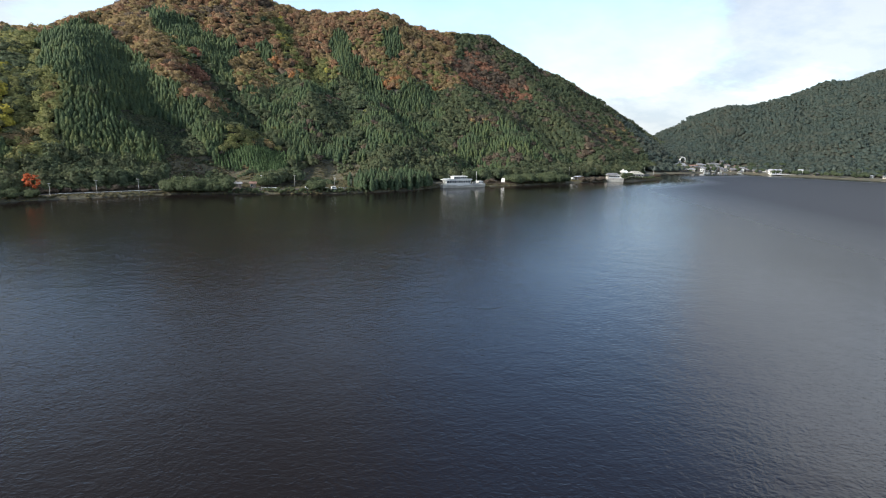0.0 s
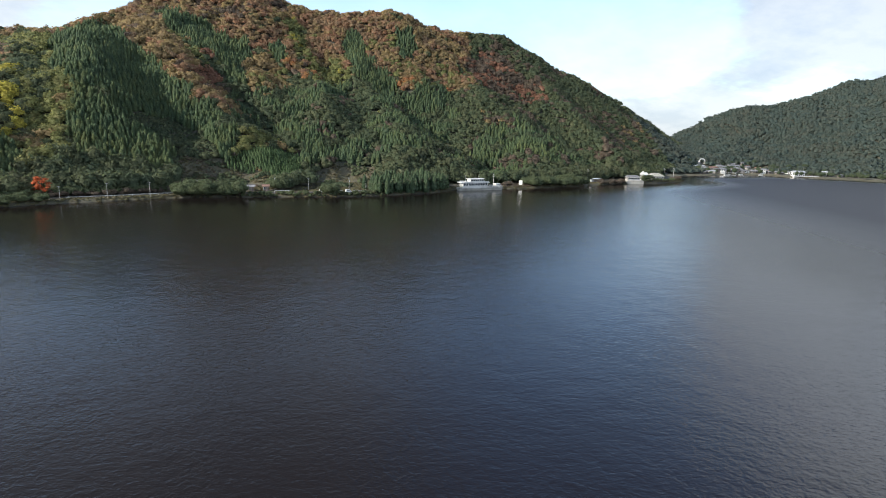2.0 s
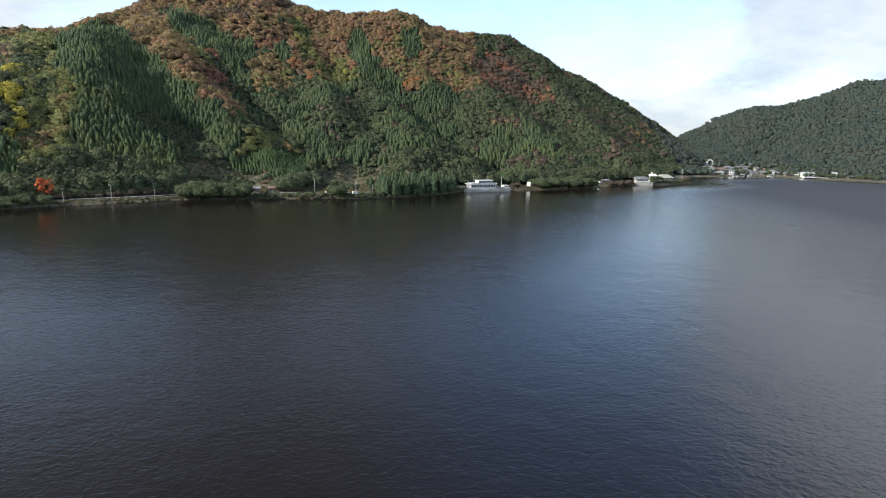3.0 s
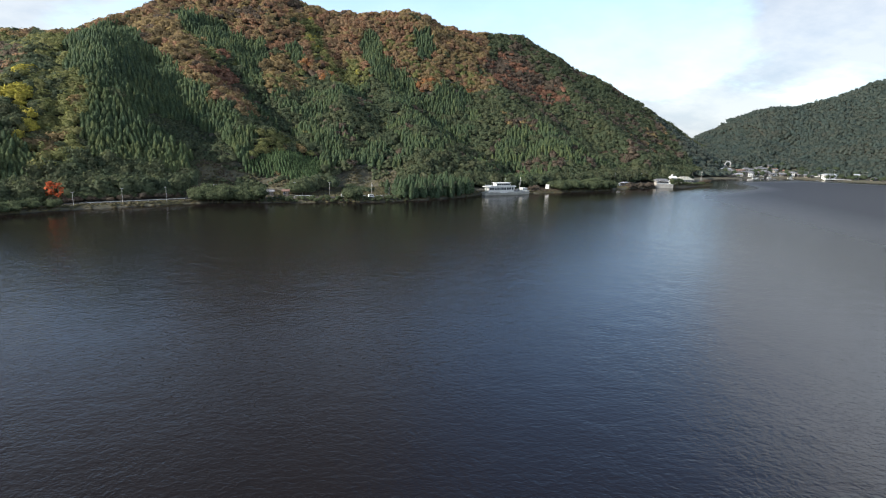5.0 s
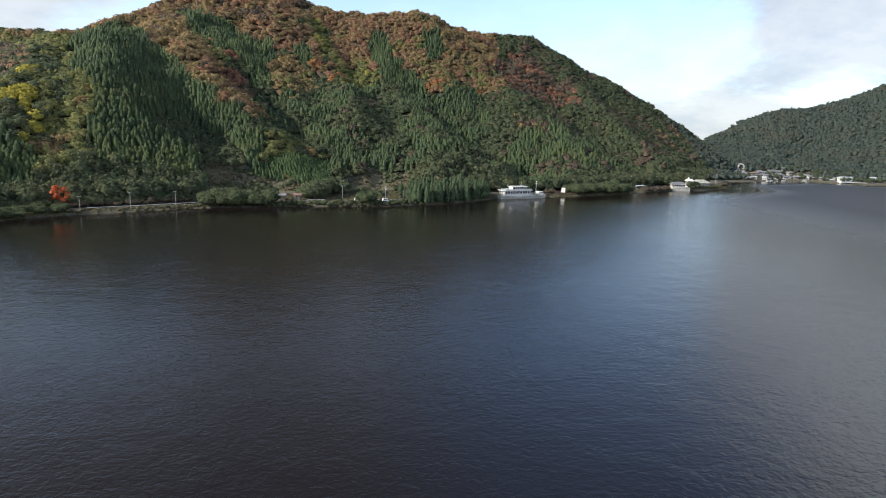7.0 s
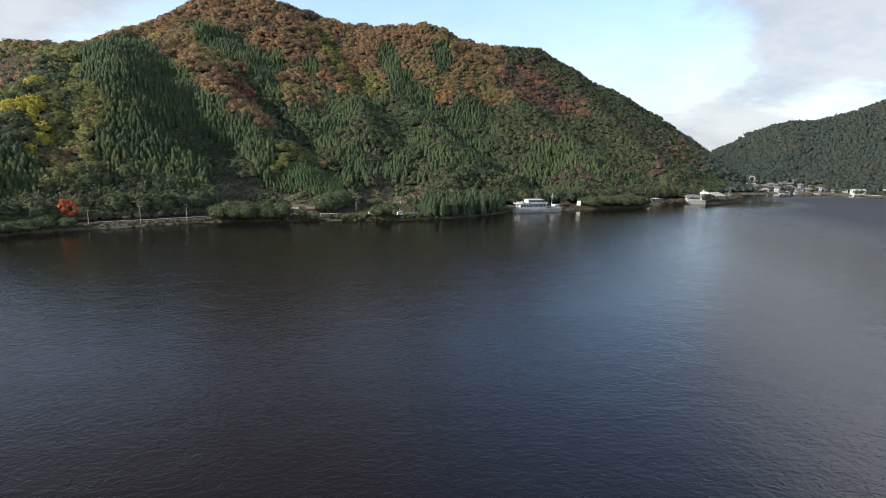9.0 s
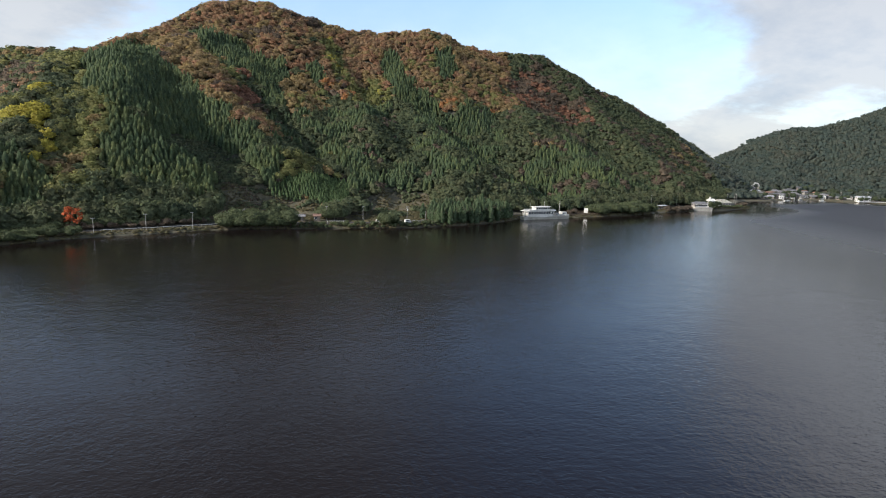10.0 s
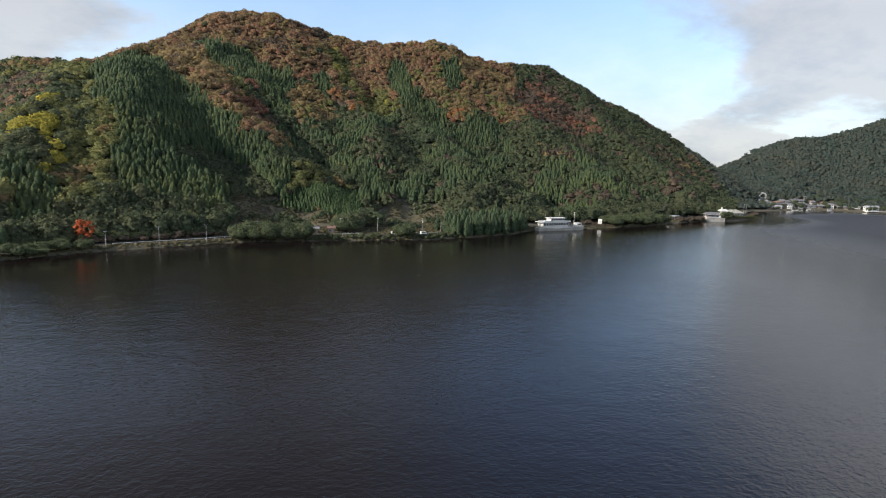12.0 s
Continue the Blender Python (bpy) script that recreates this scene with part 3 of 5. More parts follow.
def broadleaf_shape(rng, cards=54, lobes=7, fine=2, low=0.12):
    """A round crown one high: a lumpy dome of foliage, with leaf clumps standing out all over it."""
    verts, faces = [], []
    knobs = []
    for k in range(lobes):
        a = 6.283 * (k + rng.uniform(-.35, .35)) / lobes
        up = rng.uniform(-0.1, 0.95)
        flat = math.sqrt(1 - up * up)
        knobs.append((flat * math.cos(a), flat * math.sin(a), up, rng.uniform(0.10, 0.24)))

    def skin(d):
        swell = sum(h * math.exp(-5.0 * (1 - d[0] * x - d[1] * y - d[2] * z)) for x, y, z, h in knobs)
        r = 0.74 + swell
        return np.array((d[0] * r * 0.46, d[1] * r * 0.46, 0.46 + d[2] * r * 0.46))

    dome = bmesh.new()
    bmesh.ops.create_icosphere(dome, subdivisions=fine, radius=1.0)
    bmesh.ops.delete(dome, geom=[f for f in dome.faces if max(v.co.z for v in f.verts) < -0.2], context="FACES")
    dome.verts.index_update()
    for v in dome.verts:
        p = skin(v.co) * 0.95
        verts.append((p[0], p[1], max(p[2], low)))
    for f in dome.faces:
        faces.append((*[v.index for v in f.verts], -1))
    dome.free()
    for k in range(cards):
        while True:
            d = rng.normal(size=3)
            d /= np.linalg.norm(d)
            if d[2] > -0.25:
                break
        p = skin(d) * rng.uniform(0.94, 1.10)
        n = d + rng.normal(size=3) * 0.55
        n /= np.linalg.norm(n)
        u = np.cross(n, rng.normal(size=3))
        u /= np.linalg.norm(u)
        w = np.cross(n, u)
        size = rng.uniform(0.055, 0.110) * (44 / max(cards, 24)) ** 0.42
        start = len(verts)
        for a, b in ((-1, -.7), (.8, -1), (1, .8), (-.7, 1)):
            verts.append(tuple(p + size * (a * u + b * w) + n * rng.uniform(-.02, .02)))
        faces.append((start, start + 1, start + 2, start + 3))
    return np.array(verts), np.array(faces)


def soften(shape):
    """Adds normals that follow the whole crown, as a mass of leaves scatters light, and turns all faces outwards."""
    v, f = shape
    if np.abs(v[:, :2]).max() < 0.3:
        n = np.stack((v[:, 0] * 4.0, v[:, 1] * 4.0, 0.45 + 0.3 * v[:, 2]), -1)
    else:
        n = np.stack((v[:, 0], v[:, 1], v[:, 2] + 0.08), -1)
    n = n / np.linalg.norm(n, axis=1)[:, None]
    flat = np.cross(v[f[:, 1]] - v[f[:, 0]], v[f[:, 2]] - v[f[:, 1]])
    back = (flat * n[f[:, 0]]).sum(1) < 0
    f = f.copy()
    three = f[:, 3] < 0
    f[back & three] = f[back & three][:, [2, 1, 0, 3]]
    f[back & ~three] = f[back & ~three][:, ::-1]
    flat[back] *= -1
    flat = flat / np.maximum(np.linalg.norm(flat, axis=1), 1e-9)[:, None]
    own = np.zeros(v.shape)
    for k in range(4):
        ok = f[:, k] >= 0
        np.add.at(own, f[ok, k], flat[ok])
    own = own / np.maximum(np.linalg.norm(own, axis=1), 1e-9)[:, None]
    n = 0.58 * n + 0.42 * own
    return v, f, n / np.linalg.norm(n, axis=1)[:, None]


shape_rng = np.random.RandomState(11)
CEDARS = [cedar_shape(shape_rng, 11, 5) for _ in range(6)]
NEAR_CEDARS = [cedar_shape(shape_rng, 64, 7) for _ in range(5)]
CROWNS = [broadleaf_shape(shape_rng, 40, 6, 1) for _ in range(10)]
NEAR_CROWNS = [broadleaf_shape(shape_rng, 120, 9, 1) for _ in range(7)]
TUFTS = [broadleaf_shape(shape_rng, 9, 3, 1) for _ in range(4)]
FAR_CROWNS = [broadleaf_shape(shape_rng, 18, 5, 1) for _ in range(6)]


def stand(name, shapes, spots, heights, widths, material, rng, label, category="woods"):
    """Many trees of a kind as one sheet of woodland. spots: x, y; the ground's height is taken from the land."""
    if len(spots) == 0:
        return None
    z = height_at(spots[:, 0], spots[:, 1]) - 0.4
    which = rng.randint(len(shapes), size=len(spots))
    verts, faces, randoms, normals, base = [], [], [], [], 0
    for k, shape in enumerate(shapes):
        v, f, soft = soften(shape)
        mine = np.nonzero(which == k)[0]
        if len(mine) == 0:
            continue
        a, h, w = rng.uniform(0, 6.283, len(mine)), heights[mine], widths[mine]
        c, s = np.cos(a)[:, None], np.sin(a)[:, None]
        lean = rng.normal(0, 0.03, (2, len(mine), 1))
        vz = v[None, :, 2] * h[:, None]
        vx = (v[None, :, 0] * c - v[None, :, 1] * s) * w[:, None] + lean[0] * vz
        vy = (v[None, :, 0] * s + v[None, :, 1] * c) * w[:, None] + lean[1] * vz
        verts.append(np.stack((vx + spots[mine, 0][:, None], vy + spots[mine, 1][:, None], vz + z[mine][:, None]), -1).reshape(-1, 3))
        nx, ny = soft[None, :, 0] * c - soft[None, :, 1] * s, soft[None, :, 0] * s + soft[None, :, 1] * c
        normals.append(np.stack((nx, ny, np.broadcast_to(soft[None, :, 2], nx.shape)), -1).reshape(-1, 3))
        offset = base + np.arange(len(mine))[:, None, None] * len(v)
        faces.append(np.where(f[None] < 0, -1, f[None] + offset).reshape(-1, 4))
        randoms.append(np.repeat(rng.uniform(0, 1, len(mine)), len(v)))
        base += len(mine) * len(v)
    mesh = skin_mesh(name, np.concatenate(verts), np.concatenate(faces), material, np.concatenate(randoms), np.concatenate(normals))
    return tagged(new(name, mesh), label, category, kind="stuff")


def scatter(x0, x1, y0, y1, step, rng, jitter=0.42):
    """Spots on a loose staggered grid."""
    gx, gy = np.meshgrid(np.arange(x0, x1, step), np.arange(y0, y1, step * 0.87))
    gx = gx + (np.arange(gx.shape[0]) % 2)[:, None] * step / 2
    return np.stack((gx.ravel(), gy.ravel()), -1) + rng.uniform(-jitter, jitter, (gx.size, 2)) * step


def any_of(spots, rings, edge=0.0, rng=None):
    x, y = spots[:, 0], spots[:, 1]
    if edge:
        x, y = x + edge * waves2(x, y, 26, 7), y + edge * waves2(x, y, 22, 8)
    hit = np.zeros(len(spots), bool)
    for ring in rings:
        hit |= inside(x, y, ring)
    return hit


def crest_limit(x):
    """How far back the near woods reach, a little behind the skyline."""
    return np.interp(x, [-900, -434, -347, -330, -290, -192, -86, 58, 222, 331, 420], [545, 540, 540, 640, 690, 712, 745, 805, 850, 935, 935])


def patchwork(x, y, size, seed):
    """A random number for each of many uneven patches, as stands of one age and kind grow."""
    table = np.random.RandomState(seed).uniform(0, 1, (128, 128, 3))
    i, j = np.floor(x / size).astype(int), np.floor(y / size).astype(int)
    best, value = np.full(x.shape, 1e9), np.zeros(x.shape)
    for di in (-1, 0, 1):
        for dj in (-1, 0, 1):
            cell = table[(i + di) % 128, (j + dj) % 128]
            d = np.hypot((i + di + cell[..., 0]) * size - x, (j + dj + cell[..., 1]) * size - y)
            value = np.where(d < best, cell[..., 2], value)
            best = np.minimum(best, d)
    return value


def near_side(spots):
    """The woods nearest to the lake, which are built with finer foliage."""
    return inland(spots[:, 0], spots[:, 1]) < np.where(spots[:, 0] < -120, 130, 34)


def plant_mountain():
    rng = np.random.RandomState(5)
    open_ground = [MEADOW, FIELD, GULLY]
    cedar_rings = [CEDAR_UPPER, CEDAR_RIB, CEDAR_HIGH, CEDAR_STREAK, CEDAR_STRIP, CEDAR_PATCH, CEDAR_WEST]

    mixed_rings = [CEDAR_LOW, CEDAR_MID, CEDAR_FOOT, CEDAR_EAST, CEDAR_DELL]

    def cleared(spots):
        """Open ground: the clearings, and the flat between them and the road."""
        x, s = spots[:, 0], inland(spots[:, 0], spots[:, 1])
        flat = (s < 40) & ((x > -163) & (x < -113) | (x > -101) & (x < -54))
        return any_of(spots, open_ground + [PLANTATION]) | flat

    def conifers(spots):
        """Where conifers stand: all of the plantations, and about half of the mixed stands."""
        x, y = spots[:, 0], spots[:, 1]
        some = patchwork(x + 4 * waves2(x, y, 16, 51), y + 4 * waves2(x, y, 15, 52), 13, 53) < 0.58
        return any_of(spots, cedar_rings, 3.0) | any_of(spots, mixed_rings, 4.0) & some

    def on_land(spots):
        s = inland(spots[:, 0], spots[:, 1])
        near = (spots[:, 0] < 250) | (spots[:, 1] > 820) & (spots[:, 0] < 345)
        return spots[(s > 20) & near & (spots[:, 1] < crest_limit(spots[:, 0]))]

    # conifers
    spots = on_land(scatter(-420, 300, 200, 800, 2.6, rng))
    spots = spots[conifers(spots) & ~cleared(spots)]
    for kinds, mine in ((NEAR_CEDARS, spots[near_side(spots)]), (CEDARS, spots[~near_side(spots)])):
        n = len(mine)
        stand("cedar_woods", kinds, mine, rng.uniform(5.6, 8.8, n), rng.uniform(8.5, 11.5, n), M_CEDAR, rng, "dense dark green cedar plantation on the mountain slope")
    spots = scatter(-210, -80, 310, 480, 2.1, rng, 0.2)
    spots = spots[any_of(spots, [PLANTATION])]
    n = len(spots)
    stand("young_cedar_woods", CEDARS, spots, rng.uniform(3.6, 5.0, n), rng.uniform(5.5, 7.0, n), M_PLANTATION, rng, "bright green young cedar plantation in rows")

    # broadleaved trees: by height on the slope, then stand by stand
    spots = on_land(scatter(-540, 345, 180, 940, 4.1, rng))
    spots = spots[~conifers(spots) & ~cleared(spots)]
    x, y = spots[:, 0], spots[:, 1]
    z = height_at(x, y)
    wx, wy = x + 5 * waves2(x, y, 20, 41), y + 5 * waves2(x, y, 18, 42)
    patch = np.clip(0.8 * patchwork(wx, wy, 17, 43) + 0.2 * patchwork(wx, wy, 8, 44) + rng.normal(0, 0.07, len(x)), 0, 0.999)
    autumn = (z - 92 + 12 * waves2(x, y, 70, 21)) / 26.0
    GREEN_, OLIVE_, RUST_, OCHRE_, YELLOW_, BROWN_, ORANGE_, CRIMSON_ = range(8)
    kind = np.select([patch < 0.86, patch < 0.95], [GREEN_, BROWN_], OLIVE_)
    kind = np.where(autumn > -0.35, np.select([patch < 0.30, patch < 0.48, patch < 0.80, patch < 0.9], [GREEN_, OLIVE_, OCHRE_, BROWN_], RUST_), kind)
    kind = np.where(autumn > 0.7, np.select([patch < 0.12, patch < 0.55, patch < 0.86], [GREEN_, OCHRE_, RUST_], BROWN_), kind)
    # the east flank gets only dull kinds, standing in for cloud shade
    kind = np.where(x > 10, np.select([patch < 0.80], [GREEN_], BROWN_), kind)
    west = (x < -215) & (y < 470) & (z < 100)
    kind[west] = np.select([patch[west] < 0.52, patch[west] < 0.92], [GREEN_, OLIVE_], OCHRE_)
    kind[inland(x, y) < 42] = GREEN_
    # a stand's rings, its main kind and share, and the kinds of the rest
    for rings, most, share, rest, last in (
            ([OCHRE_EAST], GREEN_, 0.70, BROWN_, OCHRE_), ([OLIVE_WEST], OLIVE_, 0.66, OCHRE_, GREEN_), ([OCHRE_WEST], OCHRE_, 0.66, RUST_, BROWN_),
            ([RUST_WEST], BROWN_, 0.5, GREEN_, RUST_), ([OCHRE_MIDDLE], OCHRE_, 0.55, OLIVE_, RUST_), ([OCHRE_SLOPE], OLIVE_, 0.6, GREEN_, OCHRE_),
            ([OCHRE_LOW], OCHRE_, 0.8, ORANGE_, RUST_), ([RUST_PEAK, RUST_KNOB], RUST_, 0.68, OCHRE_, BROWN_), ([RUST_BAND], RUST_, 0.60, OCHRE_, OLIVE_),
            ([RUST_LOWER], RUST_, 0.55, OCHRE_, OLIVE_), ([RUST_EAST], BROWN_, 0.62, CRIMSON_, GREEN_), ([RED_UPPER, RED_LOWER], CRIMSON_, 0.8, RUST_, OCHRE_),
            ([ORANGE_A, ORANGE_B, ORANGE_C], ORANGE_, 0.7, RUST_, OCHRE_), ([LIME, LIME_LOW], OLIVE_, 0.8, YELLOW_, OCHRE_),
            ([YELLOW, YELLOW_STRIP, YELLOW_TOP], YELLOW_, 0.58, OLIVE_, OCHRE_)):
        mine = any_of(spots, rings, 3.0)
        kind[mine] = np.select([patch[mine] < share, patch[mine] < share + 0.65 * (1 - share)], [most, rest], last)
    fine = near_side(spots)
    for k, (name, material, label) in enumerate((
            ("green_woods", M_GREEN, "dark green mixed broadleaved woodland on the lower slopes"),
            ("olive_woods", M_OLIVE, "olive and yellow-green broadleaved woodland turning in autumn"),
            ("rust_woods", M_RUST, "rust-red autumn woodland below the mountain crest"),
            ("ochre_woods", M_OCHRE, "ochre and brown autumn woodland on the upper slopes"),
            ("yellow_woods", M_YELLOW, "bright yellow autumn trees in a patch on the slope"),
            ("brown_woods", M_BROWN, "dull reddish-brown autumn woods, muted in colour for shade on the eastern flank"),
            ("orange_woods", M_ORANGE, "bright orange autumn trees in small clumps high up"),
            ("crimson_woods", M_CRIMSON, "dull red autumn trees in patches on the slope"))):
        for kinds, mine in ((NEAR_CROWNS, spots[(kind == k) & fine]), (CROWNS, spots[(kind == k) & ~fine])):
            n = len(mine)
            tall = np.where(inland(mine[:, 0], mine[:, 1]) < 52, 1.55, 1.0)
            h = rng.uniform(3.9, 7.2, n) * tall
            stand(name, kinds, mine, h, rng.uniform(6.4, 9.2, n) * tall ** 0.4, material, rng, label)
    # scrub in the shaded gully and over the open ground
    spots = scatter(-220, -50, 300, 412, 2.1, rng)
    thin = waves2(spots[:, 0], spots[:, 1], 30, 31)
    keep = any_of(spots, [GULLY]) | any_of(spots, [MEADOW, FIELD]) & (thin > 0.6) & (inland(spots[:, 0], spots[:, 1]) > 22)
    spots = spots[keep]
    n = len(spots)
    h = rng.uniform(1.6, 3.6, n)
    stand("scrub", FAR_CROWNS, spots, h, h * 1.25, M_GREEN, rng, "low dark scrub in the shaded gully and clearings", "scrub")
    spots = scatter(-190, -95, 300, 400, 2.6, rng)
    spots = spots[any_of(spots, [MEADOW]) & (waves2(spots[:, 0], spots[:, 1], 34, 33) > 0.2) & (inland(spots[:, 0], spots[:, 1]) > 26)]
    n = len(spots)
    h = rng.uniform(0.9, 1.9, n)
    stand("brown_scrub", FAR_CROWNS, spots, h, h * 1.6, M_BROWN, rng, "reddish-brown withered scrub over the clearing", "scrub")
    spots = scatter(28, 60, 395, 440, 1.9, rng)
    s = inland(spots[:, 0], spots[:, 1])
    spots = spots[(s > 3) & (s < 22)]
    n = len(spots)
    h = rng.uniform(0.7, 1.6, n)
    stand("bank_scrub", FAR_CROWNS, spots, h, h * 1.5, M_BROWN, rng, "withered brown scrub on the bank by the boat", "scrub")
    # dark hedge rows along the terraces of the clearing, and a bank of russet scrub beside them
    for line, material, name, label in ((TERRACE_A, M_GREEN, "terrace_scrub", "dark green scrub along the terrace edges of the clearing"),
                                        (TERRACE_B, M_GREEN, "terrace_scrub", "dark green scrub along the terrace edges of the clearing"),
                                        (RUSSET_BANK, M_OCHRE, "russet_scrub", "russet withered scrub on the bank of the clearing")):
        spots = []
        for (ax, ay), (bx, by) in zip(line[:-1], line[1:]):
            count = int(math.hypot(bx - ax, by - ay) / 0.8) + 1
            for k in range(count):
                u = (k + rng.uniform()) / count
                spots.append((ax + u * (bx - ax) + rng.normal(0, 0.7), ay + u * (by - ay) + rng.normal(0, 0.7)))
        spots = np.array(spots)
        n = len(spots)
        h = rng.uniform(1.2, 2.6, n)
        stand(name, FAR_CROWNS, spots, h, h * 1.5, material, rng, label, "scrub")
    # rough grass on the clearings and along the bank
    spots = scatter(-225, 230, 225, 560, 1.8, rng)
    s = inland(spots[:, 0], spots[:, 1])
    spots = spots[cleared(spots) & ~any_of(spots, [PLANTATION, GULLY]) & (s > 15) | (s > 1.2) & (s < 8.0)]
    n = len(spots)
    h = rng.uniform(0.5, 1.3, n)
    stand("rough_grass", TUFTS, spots, h, h * rng.uniform(2.0, 3.0, n), M_GRASS, rng, "rough dry olive grass on the bank and clearings", "grass")


def plant_far():
    rng = np.random.RandomState(6)
    spots = scatter(236, 800, 560, 990, 4.5, rng)
    s = inland(spots[:, 0], spots[:, 1])
    back = spots[:, 1] < np.interp(spots[:, 0], [230, 331, 401, 1100], [800, 930, 985, 985])
    spots = spots[(s > np.where(spots[:, 0] < 288, 7, np.where(spots[:, 0] < 400, 38, 28))) & back & ((spots[:, 0] > 345) | (spots[:, 0] > 240) & (spots[:, 1] < 820))]
    spots = spots[np.hypot(spots[:, 0] - 312, spots[:, 1] - 706) > 13]
    n = len(spots)
    h = rng.uniform(4.8, 9.0, n)
    stand("far_woods", FAR_CROWNS, spots, h, rng.uniform(6.6, 9.0, n), M_FAR_HAZE, rng, "dull green and brown woods on the far mountain, tinted for haze")
    spots = scatter(-760, -380, 700, 830, 9.0, rng)
    n = len(spots)
    h = rng.uniform(6.5, 10, n)
    stand("back_woods", FAR_CROWNS, spots, h, h * 1.1, M_OCHRE, rng, "brownish woods on the ridge behind")


plant_mountain()
plant_far()

# ---- materials of the built things ----
M_WHITE = mat("white_paint", (0.36, 0.36, 0.34), (0.56, 0.56, 0.53), 0.5, 0.55, vary=0.06)
M_HULL = mat("grey_hull_paint", (0.20, 0.195, 0.175), (0.36, 0.35, 0.31), 0.35, 0.5, vary=0.05)
M_DECK = mat("deck_paint", (0.16, 0.17, 0.16), (0.26, 0.26, 0.24), 0.7, 0.8)
M_GLASS = mat("dark_window_glass", (0.02, 0.025, 0.03), (0.05, 0.06, 0.07), 0.4, 0.12, vary=0.2)
M_STEEL = mat("galvanised_steel", (0.34, 0.35, 0.35), (0.52, 0.53, 0.52), 1.0, 0.45, 0.6)
M_CONCRETE = mat("weathered_concrete", (0.19, 0.185, 0.165), (0.36, 0.345, 0.31), 0.3, 0.9, bump=0.02)
M_POLE = mat("pole_concrete", (0.19, 0.19, 0.18), (0.32, 0.31, 0.29), 0.8, 0.85)
M_ASPHALT = mat("asphalt", (0.038, 0.037, 0.035), (0.070, 0.067, 0.062), 0.3, 1.0, bump=0.01)
M_ASPHALT.node_tree.nodes["Principled BSDF"].inputs["Specular IOR Level"].default_value = 0.12
M_BARK = mat("bark", (0.06, 0.045, 0.03), (0.13, 0.10, 0.075), 2.0, 0.95, bump=0.03)
M_PLASTER = mat("house_plaster", (0.20, 0.19, 0.17), (0.33, 0.31, 0.28), 0.3, 0.85, vary=0.3)
M_TIMBER = mat("weathered_boards", (0.095, 0.080, 0.066), (0.17, 0.145, 0.12), 0.8, 0.85, vary=0.3)
M_ROOF_GREY = mat("grey_roof_tiles", (0.075, 0.078, 0.082), (0.15, 0.15, 0.155), 0.6, 0.7, vary=0.35)
M_ROOF_TAN = mat("tan_roof_tiles", (0.20, 0.20, 0.165), (0.31, 0.30, 0.25), 0.4, 0.6, vary=0.1)
M_ROOF_BROWN = mat("brown_roof_tiles", (0.12, 0.075, 0.058), (0.20, 0.12, 0.09), 0.6, 0.7, vary=0.3)
M_TIN = mat("pale_tin_roof", (0.22, 0.23, 0.25), (0.34, 0.36, 0.38), 0.4, 0.55, 0.1, vary=0.2)
# near-black, for van tyres and for the shade in the tunnel
M_TYRE_SHADE = mat("tyre_rubber_and_shade", (0.015, 0.015, 0.015), (0.035, 0.035, 0.035), 5.0, 0.9)
M_BAMBOO = leaf("grey_green_leaves", [(0.056, 0.072, 0.038), (0.078, 0.095, 0.048), (0.098, 0.108, 0.056)], 20.0)

# ---- building helpers ----


def part(name, bm, material, parent, label=""):
    """Links a bmesh as one mesh object under a thing or a part."""
    mesh = bpy.data.meshes.new(name)
    bm.to_mesh(mesh)
    bm.free()
    mesh.materials.append(material)
    ob = new(name, mesh)
    ob.parent = parent
    if label:
        tagged(ob, label)
    return ob


def base(name, x, y, z, turn, label, category, group=""):
    ob = new(name)
    ob.matrix_world = pose(x, y, z, 0, 0, turn)
    return tagged(ob, label, category, group)


def boxy(x0, x1, y0, y1, z0, z1, edge=0.0, bm=None):
    bm = bm or bmesh.new()
    made = bmesh.ops.create_cube(bm, size=1.0)["verts"]
    for v in made:
        v.co = Vector((x0 + (v.co.x + 0.5) * (x1 - x0), y0 + (v.co.y + 0.5) * (y1 - y0), z0 + (v.co.z + 0.5) * (z1 - z0)))
    if edge:
        edges = list({e for v in made for e in v.link_edges})
        bmesh.ops.bevel(bm, geom=edges, offset=edge, segments=1, affect="EDGES")
    return bm


def rod(a, b, r0, r1, sides=8, bm=None):
    """A tapered round bar from a to b."""
    bm = bm or bmesh.new()
    a, b = Vector(a), Vector(b)
    m = Matrix.Translation((a + b) / 2) @ (b - a).to_track_quat("Z", "Y").to_matrix().to_4x4()
    bmesh.ops.create_cone(bm, cap_ends=True, segments=sides, radius1=r0, radius2=r1, depth=(b - a).length, matrix=m)
    return bm


def prism(outline, y0, y1, bm=None):
    """An outline in x and z drawn out along y."""
    bm = bm or bmesh.new()
    front = [bm.verts.new((x, y0, z)) for x, z in outline]
    rear = [bm.verts.new((x, y1, z)) for x, z in outline]
    bm.faces.new(front)
    bm.faces.new(rear[::-1])
    n = len(outline)
    for k in range(n):
        bm.faces.new((front[k], rear[k], rear[(k + 1) % n], front[(k + 1) % n]))
    bmesh.ops.recalc_face_normals(bm, faces=bm.faces)
    return bm


def ground_z(x, y):
    return float(height_at(np.array([float(x)]), np.array([float(y)]))[0])


